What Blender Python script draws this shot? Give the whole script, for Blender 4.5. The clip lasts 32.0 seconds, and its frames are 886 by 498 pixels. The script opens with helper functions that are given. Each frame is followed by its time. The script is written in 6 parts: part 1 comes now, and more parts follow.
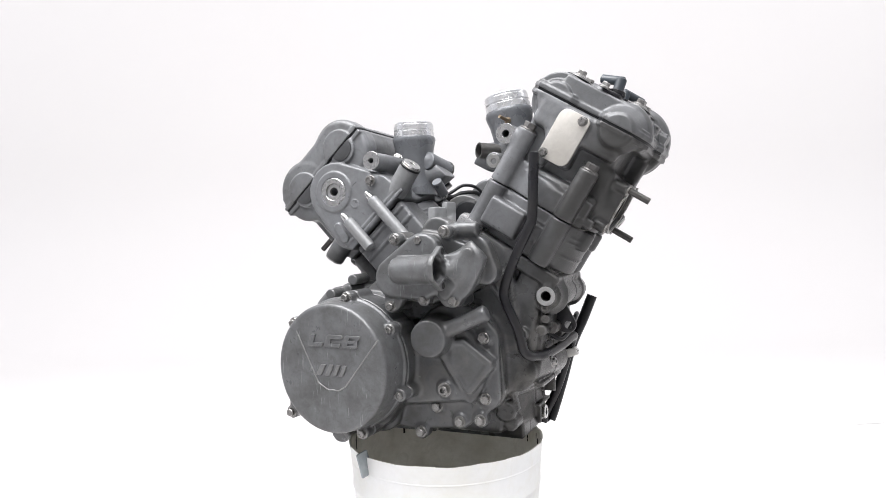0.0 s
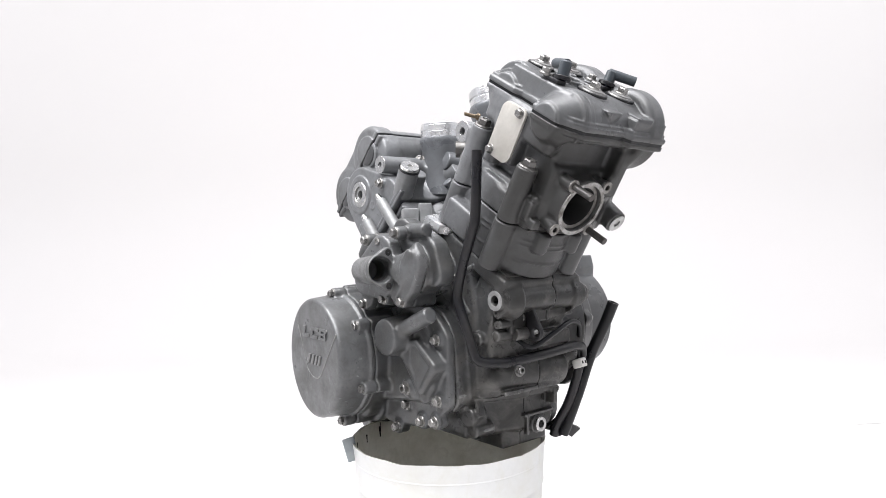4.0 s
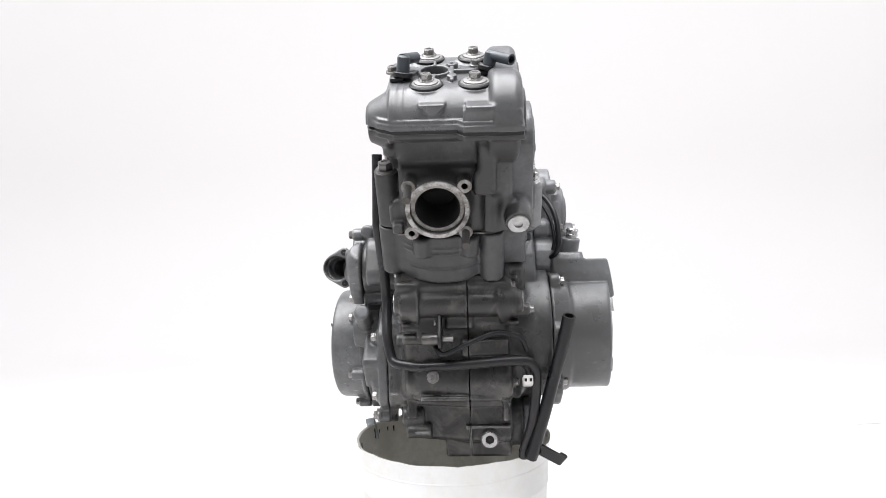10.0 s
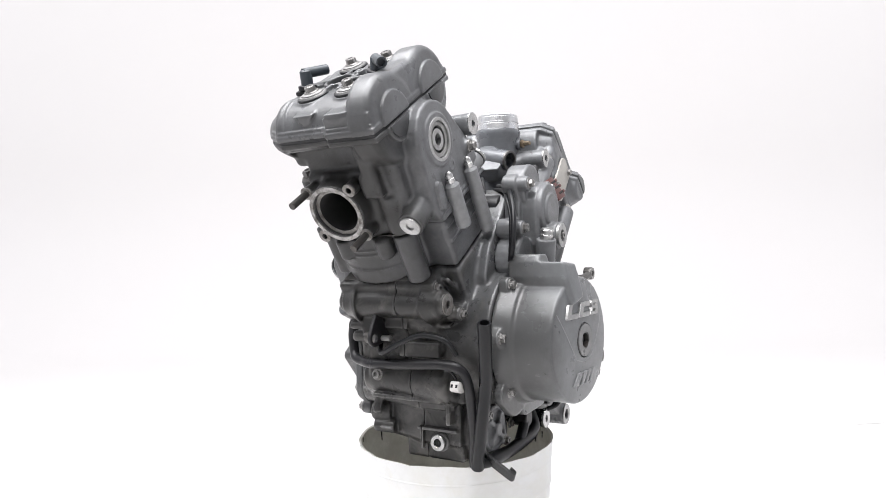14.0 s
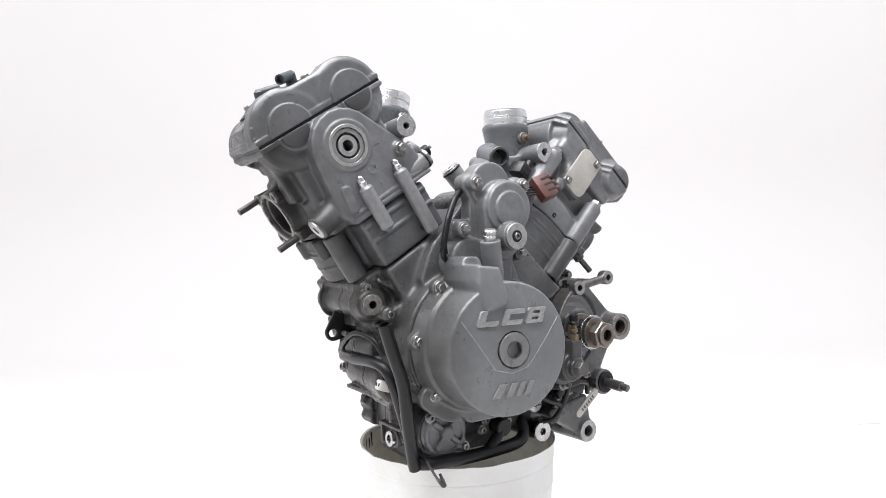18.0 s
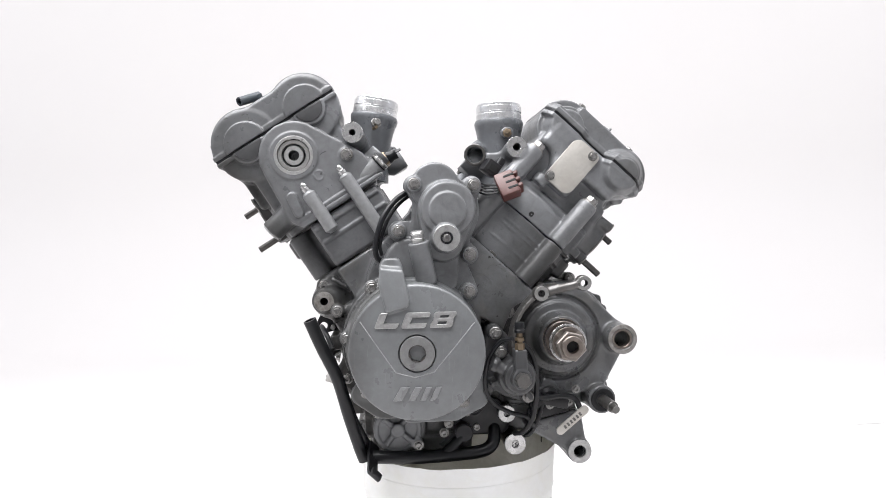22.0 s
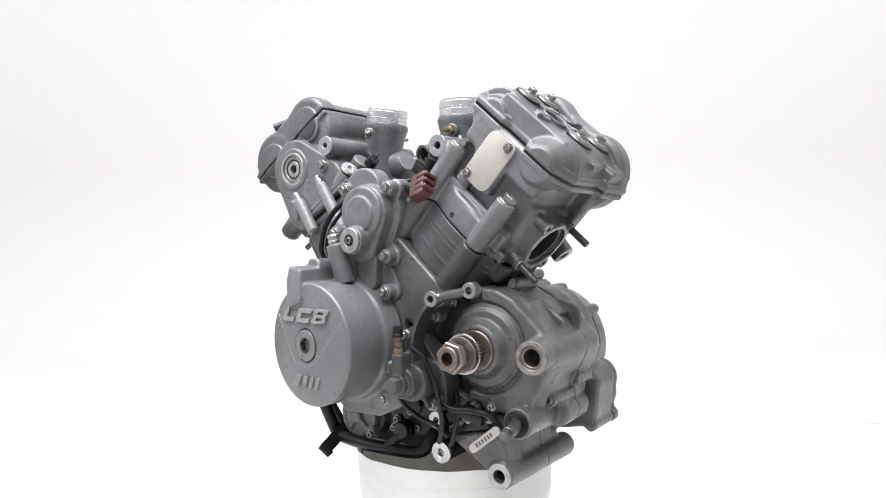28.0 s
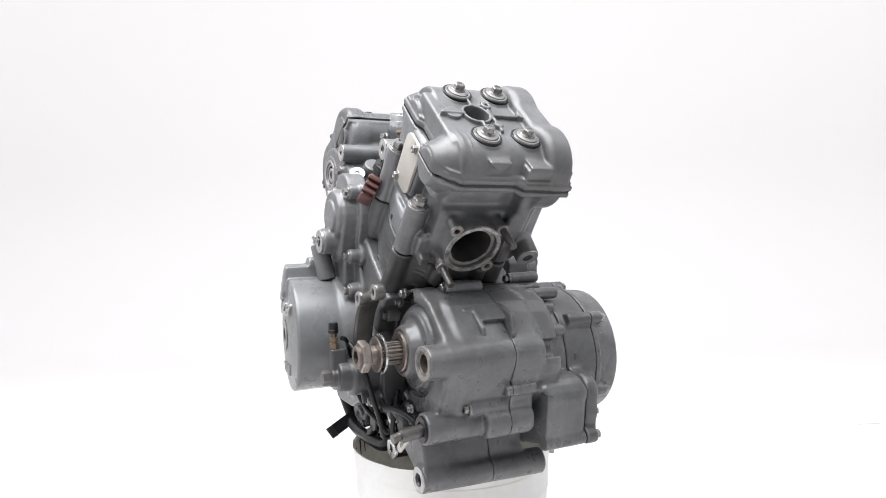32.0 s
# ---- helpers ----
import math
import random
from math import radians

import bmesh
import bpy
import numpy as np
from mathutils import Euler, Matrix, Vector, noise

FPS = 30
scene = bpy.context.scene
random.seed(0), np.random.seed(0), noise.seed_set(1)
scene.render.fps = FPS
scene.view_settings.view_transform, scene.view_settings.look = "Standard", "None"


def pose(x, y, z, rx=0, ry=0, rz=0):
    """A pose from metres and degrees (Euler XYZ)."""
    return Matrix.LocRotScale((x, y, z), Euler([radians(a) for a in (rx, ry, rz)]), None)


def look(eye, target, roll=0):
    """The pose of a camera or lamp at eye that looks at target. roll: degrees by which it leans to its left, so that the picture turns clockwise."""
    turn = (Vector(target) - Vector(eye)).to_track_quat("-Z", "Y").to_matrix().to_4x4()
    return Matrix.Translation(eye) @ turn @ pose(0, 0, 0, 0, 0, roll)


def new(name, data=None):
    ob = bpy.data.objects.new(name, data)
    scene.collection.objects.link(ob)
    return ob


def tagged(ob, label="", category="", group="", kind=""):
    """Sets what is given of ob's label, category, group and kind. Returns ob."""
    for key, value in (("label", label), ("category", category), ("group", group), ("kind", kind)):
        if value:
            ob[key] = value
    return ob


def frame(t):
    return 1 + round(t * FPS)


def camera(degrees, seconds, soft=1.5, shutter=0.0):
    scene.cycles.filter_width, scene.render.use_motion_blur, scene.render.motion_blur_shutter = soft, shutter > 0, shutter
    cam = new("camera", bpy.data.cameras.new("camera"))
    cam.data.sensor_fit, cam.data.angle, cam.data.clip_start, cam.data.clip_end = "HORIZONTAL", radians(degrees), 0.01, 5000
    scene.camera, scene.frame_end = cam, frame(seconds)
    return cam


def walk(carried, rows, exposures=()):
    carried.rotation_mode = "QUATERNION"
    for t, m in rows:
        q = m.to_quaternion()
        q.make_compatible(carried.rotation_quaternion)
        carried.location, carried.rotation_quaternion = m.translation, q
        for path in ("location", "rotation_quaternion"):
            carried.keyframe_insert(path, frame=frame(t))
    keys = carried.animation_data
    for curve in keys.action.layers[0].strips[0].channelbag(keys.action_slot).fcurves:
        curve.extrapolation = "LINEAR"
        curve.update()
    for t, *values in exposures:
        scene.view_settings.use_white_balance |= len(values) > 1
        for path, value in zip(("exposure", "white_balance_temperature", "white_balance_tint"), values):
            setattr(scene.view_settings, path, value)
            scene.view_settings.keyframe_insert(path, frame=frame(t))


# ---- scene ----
# A V-twin motorcycle engine turns slowly on a white bucket before a fixed camera.
EYE = Vector((0.0, -0.95, 0.647))
cam = camera(67.88, 32.0, soft=0.6)
_p, _y = radians(0.807), radians(-0.233)
AIM = EYE + Vector((math.sin(_y) * math.cos(_p), math.cos(_y) * math.cos(_p), -math.sin(_p)))
walk(cam, [(0.0, look(EYE, AIM, -1.503)), (32.0, look(EYE, AIM, -1.503))])


def turn_at(t):
    return 156.707 - 6.8704 * t


# ---- light ----
world = bpy.data.worlds.new("world")
scene.world = world
world.use_nodes = True
wbg = world.node_tree.nodes["Background"]
wbg.inputs["Color"].default_value = (0.982, 0.985, 1.055, 1.0)
wbg.inputs["Strength"].default_value = 0.78
scene.view_settings.exposure = 0.0


def softbox(name, eye, target, sx, sy, watts):
    la = bpy.data.lights.new(name, "AREA")
    la.shape, la.size, la.size_y, la.energy = "RECTANGLE", sx, sy, watts
    la.color = (1.0, 0.99, 1.005)
    ob = new(name, la)
    ob.matrix_world = look(eye, target)
    return ob


softbox("softbox_over", (-0.3, -0.5, 1.9), (0, -0.05, 0.55), 1.6, 1.2, 62)
# unseen lamp added to whiten the backdrop evenly
softbox("backdrop_fill", (0.0, 0.2, 4.2), (0, 3.8, 0.9), 18.0, 1.2, 330)


# ---- materials ----
def material(name):
    m = bpy.data.materials.new(name)
    m.use_nodes = True
    nt = m.node_tree
    return m, nt, nt.nodes["Principled BSDF"]


def node(nt, kind, **kw):
    n = nt.nodes.new(kind)
    for k, v in kw.items():
        n.inputs[k].default_value = v
    return n


def ramp(nt, fac, stops):
    r = nt.nodes.new("ShaderNodeValToRGB")
    e = r.color_ramp.elements
    while len(e) < len(stops):
        e.new(0.5)
    for el, (p, c) in zip(e, stops):
        el.position = p
        el.color = c if len(c) == 4 else (*c, 1)
    nt.links.new(fac, r.inputs["Fac"])
    return r.outputs["Color"]


def mixed(nt, fac, a, b, how="MIX"):
    m = nt.nodes.new("ShaderNodeMix")
    m.data_type, m.blend_type = "RGBA", how
    for sock, val in ((m.inputs[0], fac), (m.inputs[6], a), (m.inputs[7], b)):
        if isinstance(val, (int, float)):
            sock.default_value = val
        elif isinstance(val, tuple):
            sock.default_value = val if len(val) == 4 else (*val, 1)
        else:
            nt.links.new(val, sock)
    return m.outputs[2]


def coat(name, base, rough=0.45, metal=0.0, grain=0.25, grain_size=900.0, stain=None, stain_amount=0.5,
         stain_size=22.0, scratch=0.0, edge=None, spec=0.5, side_dark=None, dark_color=(0.022, 0.021, 0.019), sheer=0.0, mottle=0.09, flecks=0.0, dark_zone=None, dust=0.0):
    """Cast or coated metal: mottled colour, dirt in patches, fine relief."""
    m, nt, bsdf = material(name)
    tc = nt.nodes.new("ShaderNodeTexCoord")
    big = node(nt, "ShaderNodeTexNoise", Scale=stain_size, Detail=6.0, Roughness=0.62)
    mid = node(nt, "ShaderNodeTexNoise", Scale=110.0, Detail=5.0, Roughness=0.6)
    fine = node(nt, "ShaderNodeTexNoise", Scale=grain_size, Detail=2.0)
    for n in (big, mid, fine):
        nt.links.new(tc.outputs["Object"], n.inputs["Vector"])
    lo = tuple((1 - mottle) * c for c in base)
    hi = tuple(min(1.0, (1 + 0.85 * mottle) * c) for c in base)
    col = ramp(nt, mid.outputs["Fac"], [(0.3, lo), (0.7, hi)])
    if stain:
        fac = ramp(nt, big.outputs["Fac"], [(0.42, (0, 0, 0)), (0.68, (stain_amount,) * 3)])
        col = mixed(nt, fac, col, stain)
        smear = node(nt, "ShaderNodeTexNoise", Scale=stain_size * 2.3, Detail=8.0, Roughness=0.7, Distortion=1.4)
        nt.links.new(tc.outputs["Object"], smear.inputs["Vector"])
        col = mixed(nt, ramp(nt, smear.outputs["Fac"], [(0.50, (0, 0, 0)), (0.66, (0.6 * stain_amount,) * 3)]), col, stain)
    if side_dark:
        # darker towards one side, with a ragged edge: direction, start, end, strength
        (dx, dy, dz), at0, at1, most = side_dark
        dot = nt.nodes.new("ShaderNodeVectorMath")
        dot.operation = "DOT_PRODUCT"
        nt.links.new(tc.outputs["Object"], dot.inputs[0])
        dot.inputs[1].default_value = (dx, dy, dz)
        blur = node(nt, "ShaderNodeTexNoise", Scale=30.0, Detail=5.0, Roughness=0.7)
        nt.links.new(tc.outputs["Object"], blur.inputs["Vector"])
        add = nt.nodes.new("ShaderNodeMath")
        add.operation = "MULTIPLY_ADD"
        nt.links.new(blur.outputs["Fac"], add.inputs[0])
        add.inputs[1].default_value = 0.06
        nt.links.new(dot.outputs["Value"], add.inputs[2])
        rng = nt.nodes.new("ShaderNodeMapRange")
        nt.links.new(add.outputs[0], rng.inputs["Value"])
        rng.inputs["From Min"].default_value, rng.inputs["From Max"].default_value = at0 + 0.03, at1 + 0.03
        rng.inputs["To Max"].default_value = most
        col = mixed(nt, rng.outputs["Result"], col, dark_color)
    if dust:
        # pale dusty smears over the darker tone
        cloud = node(nt, "ShaderNodeTexNoise", Scale=26.0, Detail=7.0, Roughness=0.66, Distortion=0.9)
        nt.links.new(tc.outputs["Object"], cloud.inputs["Vector"])
        col = mixed(nt, ramp(nt, cloud.outputs["Fac"], [(0.50, (0, 0, 0)), (0.66, (dust,) * 3)]), col, (0.135, 0.130, 0.120))
    if flecks:
        # chips and dried oil spots
        spot = node(nt, "ShaderNodeTexNoise", Scale=95.0, Detail=3.0, Roughness=0.65, Distortion=0.6)
        patch = node(nt, "ShaderNodeTexNoise", Scale=13.0, Detail=2.0)
        for n in (spot, patch):
            nt.links.new(tc.outputs["Object"], n.inputs["Vector"])
        f1 = ramp(nt, spot.outputs["Fac"], [(0.64, (0, 0, 0)), (0.67, (flecks,) * 3)])
        f2 = ramp(nt, patch.outputs["Fac"], [(0.50, (0, 0, 0)), (0.60, (1, 1, 1))])
        col = mixed(nt, mixed(nt, 1.0, f1, f2, "MULTIPLY"), col, (0.018, 0.017, 0.016))
    if dark_zone:
        # darker round a point, with a ragged edge: centre, inner and outer radius, strength
        centre, r0, r1, most = dark_zone
        away = nt.nodes.new("ShaderNodeVectorMath")
        away.operation = "DISTANCE"
        nt.links.new(tc.outputs["Object"], away.inputs[0])
        away.inputs[1].default_value = centre
        rag = node(nt, "ShaderNodeTexNoise", Scale=38.0, Detail=6.0, Roughness=0.7)
        nt.links.new(tc.outputs["Object"], rag.inputs["Vector"])
        sum_ = nt.nodes.new("ShaderNodeMath")
        sum_.operation = "MULTIPLY_ADD"
        nt.links.new(rag.outputs["Fac"], sum_.inputs[0])
        sum_.inputs[1].default_value = 0.05
        nt.links.new(away.outputs["Value"], sum_.inputs[2])
        span = nt.nodes.new("ShaderNodeMapRange")
        nt.links.new(sum_.outputs[0], span.inputs["Value"])
        span.inputs["From Min"].default_value, span.inputs["From Max"].default_value = r0 + 0.025, r1 + 0.025
        span.inputs["To Min"].default_value, span.inputs["To Max"].default_value = most, 0.0
        col = mixed(nt, span.outputs["Result"], col, dark_color)
    if edge:
        geo = nt.nodes.new("ShaderNodeNewGeometry")
        worn = ramp(nt, geo.outputs["Pointiness"], [(0.53, (0, 0, 0)), (0.60, (1, 1, 1))])
        part_worn = mixed(nt, 1.0, worn, mid.outputs["Fac"], "MULTIPLY")
        col = mixed(nt, part_worn, col, edge)
    if scratch:
        sc = node(nt, "ShaderNodeTexNoise", Scale=60.0, Detail=3.0)
        mp = nt.nodes.new("ShaderNodeMapping")
        mp.inputs["Scale"].default_value = (8.0, 1.0, 0.6)
        mp.inputs["Rotation"].default_value = (0.3, 0.2, 0.7)
        nt.links.new(tc.outputs["Object"], mp.inputs["Vector"])
        nt.links.new(mp.outputs["Vector"], sc.inputs["Vector"])
        f2 = ramp(nt, sc.outputs["Fac"], [(0.66, (0, 0, 0)), (0.72, (scratch,) * 3)])
        col = mixed(nt, f2, col, tuple(min(1.0, 2.0 * c) for c in base))
    nt.links.new(col, bsdf.inputs["Base Color"])
    rr = ramp(nt, big.outputs["Fac"], [(0.3, (rough - 0.08,) * 3), (0.75, (min(1, rough + 0.14),) * 3)])
    nt.links.new(rr, bsdf.inputs["Roughness"])
    bsdf.inputs["Metallic"].default_value = metal
    bsdf.inputs["Specular IOR Level"].default_value = spec
    bump = nt.nodes.new("ShaderNodeBump")
    bump.inputs["Strength"].default_value = grain
    bump.inputs["Distance"].default_value = 0.0006
    nt.links.new(fine.outputs["Fac"], bump.inputs["Height"])
    nt.links.new(bump.outputs["Normal"], bsdf.inputs["Normal"])
    if sheer:
        # thin plastic lets some light through
        glow = nt.nodes.new("ShaderNodeBsdfTranslucent")
        nt.links.new(col, glow.inputs["Color"])
        mix = nt.nodes.new("ShaderNodeMixShader")
        mix.inputs[0].default_value = sheer
        nt.links.new(bsdf.outputs[0], mix.inputs[1])
        nt.links.new(glow.outputs[0], mix.inputs[2])
        nt.links.new(mix.outputs[0], nt.nodes["Material Output"].inputs["Surface"])
    return m


GREY = coat("cast_grey", (0.148, 0.152, 0.157), 0.37, 0.15, 0.3, stain=(0.065, 0.066, 0.065), stain_amount=0.5, edge=(0.27, 0.275, 0.275))
HEAD = coat("cast_grey_head", (0.162, 0.167, 0.174), 0.36, 0.22, 0.3, stain=(0.065, 0.066, 0.065), stain_amount=0.45, edge=(0.27, 0.275, 0.275), side_dark=((1, 0, -0.25), -0.030, 0.022, 0.72), flecks=0.55)
HEAD_SOOT = coat("cast_grey_sooty_head", (0.155, 0.159, 0.165), 0.34, 0.2, 0.35, stain=(0.065, 0.066, 0.065), stain_amount=0.5, edge=(0.24, 0.24, 0.24), side_dark=((1, -0.3, 0), -0.018, 0.050, 0.84), spec=0.35, flecks=0.6)
GREY_DUSTY = coat("cast_grey_dusty_cover", (0.140, 0.144, 0.149), 0.37, 0.15, 0.3, stain=(0.060, 0.060, 0.058), stain_amount=0.55, edge=(0.25, 0.25, 0.25), side_dark=((1, 0, -0.3), -0.085, -0.03, 0.38), dark_color=(0.035, 0.033, 0.030), flecks=0.5)
GREY_SOOT = coat("cast_grey_grimy_cover", (0.106, 0.109, 0.113), 0.31, 0.15, 0.3, stain=(0.055, 0.056, 0.056), stain_amount=0.55, edge=(0.25, 0.25, 0.25), side_dark=((1, 0, -0.3), -0.075, 0.0, 0.45), flecks=0.6)
BARREL = coat("cast_grey_dark_barrel", (0.118, 0.121, 0.126), 0.36, 0.2, 0.35, stain=(0.055, 0.055, 0.054), stain_amount=0.6, edge=(0.22, 0.22, 0.22), side_dark=((1, -0.3, 0), -0.01, 0.06, 0.7), spec=0.35, flecks=0.6)
CASE = coat("cast_grey_case", (0.118, 0.121, 0.125), 0.30, 0.25, 0.35, stain=(0.05, 0.05, 0.048), stain_amount=0.6, edge=(0.25, 0.25, 0.248), side_dark=((-1, 0, -0.35), -0.10, -0.03, 0.85), spec=0.38, flecks=0.9, dust=0.45, dark_zone=((0.055, -0.110, 0.50), 0.035, 0.085, 0.72))
COVER = coat("cover_grey", (0.145, 0.151, 0.155), 0.31, 0.12, 0.15, stain=(0.11, 0.114, 0.116), stain_amount=0.5, scratch=0.2, edge=(0.33, 0.33, 0.33), side_dark=((-1, 0.8, 0), -0.070, -0.025, 0.70), dark_color=(0.04, 0.039, 0.037), spec=0.45)
CLUTCH = coat("clutch_grey", (0.120, 0.123, 0.126), 0.34, 0.25, 0.3, stain=(0.06, 0.06, 0.058), stain_amount=0.75, stain_size=34, scratch=0.8, edge=(0.24, 0.24, 0.23), flecks=0.5)
PRIMARY = coat("primary_grey", (0.090, 0.093, 0.096), 0.33, 0.25, 0.35, stain=(0.050, 0.049, 0.047), stain_amount=0.75, edge=(0.22, 0.22, 0.21), flecks=0.7, dust=0.3)
BRIGHT = coat("bare_aluminium", (0.56, 0.56, 0.555), 0.24, 0.95, 0.15, stain=(0.30, 0.295, 0.29), stain_amount=0.6, stain_size=90)
POLISHED = coat("turned_aluminium", (0.80, 0.805, 0.81), 0.27, 1.0, 0.03, stain=(0.50, 0.50, 0.50), stain_amount=0.6, stain_size=60, mottle=0.05)
SATIN = coat("satin_metal", (0.30, 0.30, 0.29), 0.34, 0.7, 0.2, stain=(0.15, 0.145, 0.14), stain_amount=0.6, stain_size=70)
PITTED = coat("pitted_aluminium", (0.27, 0.262, 0.25), 0.5, 0.6, 0.5, grain_size=500, stain=(0.10, 0.09, 0.08), stain_amount=0.9, stain_size=120)
PLATE = coat("pale_plate", (0.42, 0.405, 0.375), 0.45, 0.4, 0.1, stain=(0.32, 0.30, 0.27), stain_amount=0.5)
ZINC = coat("zinc_bolt", (0.27, 0.267, 0.26), 0.30, 0.8, 0.2, stain=(0.14, 0.13, 0.12), stain_amount=0.7, stain_size=120)
PORT_RING = coat("burnt_port_ring", (0.36, 0.355, 0.345), 0.42, 0.75, 0.5, grain_size=500, stain=(0.07, 0.062, 0.055), stain_amount=0.95, stain_size=95)
SEAT = coat("seat_washer", (0.19, 0.19, 0.187), 0.42, 0.6, 0.15, stain=(0.22, 0.215, 0.21), stain_amount=0.6, stain_size=90)
STUD = coat("dark_stud", (0.07, 0.068, 0.066), 0.36, 0.6, 0.3, stain=(0.05, 0.04, 0.033), stain_amount=0.6, stain_size=90)
STEEL = coat("bolt_steel", (0.125, 0.122, 0.118), 0.36, 0.7, 0.2, stain=(0.06, 0.055, 0.05), stain_amount=0.6, stain_size=80)
RUST = coat("rusty_steel", (0.128, 0.102, 0.085), 0.36, 0.8, 0.35, stain=(0.055, 0.036, 0.027), stain_amount=0.85, stain_size=130, edge=(0.42, 0.39, 0.36))
RUBBER = coat("black_rubber", (0.006, 0.0065, 0.008), 0.33, 0.0, 0.1, stain=(0.012, 0.012, 0.012), stain_amount=0.5, spec=0.28)
BLACK = coat("black_coating", (0.010, 0.010, 0.012), 0.30, 0.0, 0.2, stain=(0.022, 0.021, 0.02), stain_amount=0.5, spec=0.3)
NECK = coat("dark_neck", (0.118, 0.124, 0.133), 0.30, 0.2, 0.3, stain=(0.06, 0.062, 0.063), stain_amount=0.4)
DARK = coat("dark_slave", (0.05, 0.051, 0.053), 0.36, 0.2, 0.3, stain=(0.03, 0.03, 0.03), stain_amount=0.5)
# black for soot and oil, also for shade put into holes and slots
DIRT_AND_SHADE = coat("dirt_and_shade", (0.008, 0.008, 0.008), 0.8, 0.0, 0.4)
BROWN = coat("brown_plastic", (0.075, 0.024, 0.02), 0.38, 0.0, 0.05, stain=(0.06, 0.024, 0.02), stain_amount=0.4)
BRASS = coat("brass", (0.20, 0.155, 0.105), 0.35, 0.7, 0.1, stain=(0.12, 0.085, 0.055), stain_amount=0.5, stain_size=90)
WHITE = coat("white_plastic", (0.55, 0.54, 0.52), 0.4, 0.0, 0.05, stain=(0.5, 0.48, 0.45), stain_amount=0.5)
BUCKET = coat("white_bucket", (0.86, 0.87, 0.865), 0.35, 0.0, 0.03, stain=(0.76, 0.745, 0.66), stain_amount=0.5, stain_size=7, sheer=0.22, mottle=0.02)
BUCKET_IN = coat("bucket_inside", (0.62, 0.61, 0.565), 0.5, 0.0, 0.1, stain=(0.42, 0.41, 0.365), stain_amount=0.7, stain_size=14, sheer=0.45, mottle=0.06)
HOSE_BLUE = coat("blue_grey_rubber", (0.030, 0.038, 0.046), 0.42, 0.0, 0.15, stain=(0.02, 0.024, 0.028), stain_amount=0.5)
RECESS_BLACK = coat("recess_black", (0.012, 0.0115, 0.011), 0.35, 0.0, 0.6, grain_size=300, stain=(0.04, 0.036, 0.032), stain_amount=0.6, stain_size=60, spec=0.4)
STRIP_GREY = coat("strip_grey", (0.42, 0.41, 0.40), 0.8, 0.0, 0.05)
LUG = coat("grey_blue_plastic", (0.27, 0.30, 0.31), 0.4, 0.0, 0.05, stain=(0.3, 0.33, 0.34), stain_amount=0.5)
MARK = coat("worn_mark", (0.42, 0.42, 0.415), 0.34, 0.8, 0.2, stain=(0.22, 0.22, 0.215), stain_amount=0.7, stain_size=90)
WALL = coat("grey_wall", (0.60, 0.60, 0.60), 0.8, 0.0, 0.1)
SWEEP = coat("white_sweep", (0.708, 0.695, 0.686), 0.9, 0.0, 0.02, spec=0.0, mottle=0.0)


# ---- solid modelling: distance fields, skinned into meshes ----
def smin(a, b, k):
    if k <= 0:
        return np.minimum(a, b)
    h = np.clip(0.5 + 0.5 * (b - a) / k, 0, 1)
    return b * (1 - h) + a * h - k * h * (1 - h)


def d_cyl(a, b, r, rnd=0.002):
    """Cylinder from a to b; r may be (r at a, r at b)."""
    a, b = np.array(a, float), np.array(b, float)
    r0, r1 = r if isinstance(r, tuple) else (r, r)
    ln = np.linalg.norm(b - a)
    ax = (b - a) / ln

    def f(P):
        q = P - a
        s = q @ ax
        rad = np.sqrt(np.maximum((q * q).sum(-1) - s * s, 0))
        rr = r0 + (r1 - r0) * np.clip(s / ln, 0, 1)
        dx, dy = rad - rr + rnd, np.abs(s - ln / 2) - ln / 2 + rnd
        return np.minimum(np.maximum(dx, dy), 0) + np.hypot(np.maximum(dx, 0), np.maximum(dy, 0)) - rnd
    m = max(r0, r1)
    return f, np.minimum(a, b) - m, np.maximum(a, b) + m


def d_box(c, h, rnd=0.003, rot=None):
    """Box with centre c and half sizes h; rot: Euler degrees."""
    c, h = np.array(c, float), np.array(h, float)
    R = np.array(Euler([radians(x) for x in rot]).to_matrix()) if rot else np.eye(3)

    def f(P):
        q = np.abs((P - c) @ R) - h + rnd
        return np.linalg.norm(np.maximum(q, 0), axis=-1) + np.minimum(q.max(-1), 0) - rnd
    m = np.abs(R) @ h
    return f, c - m, c + m


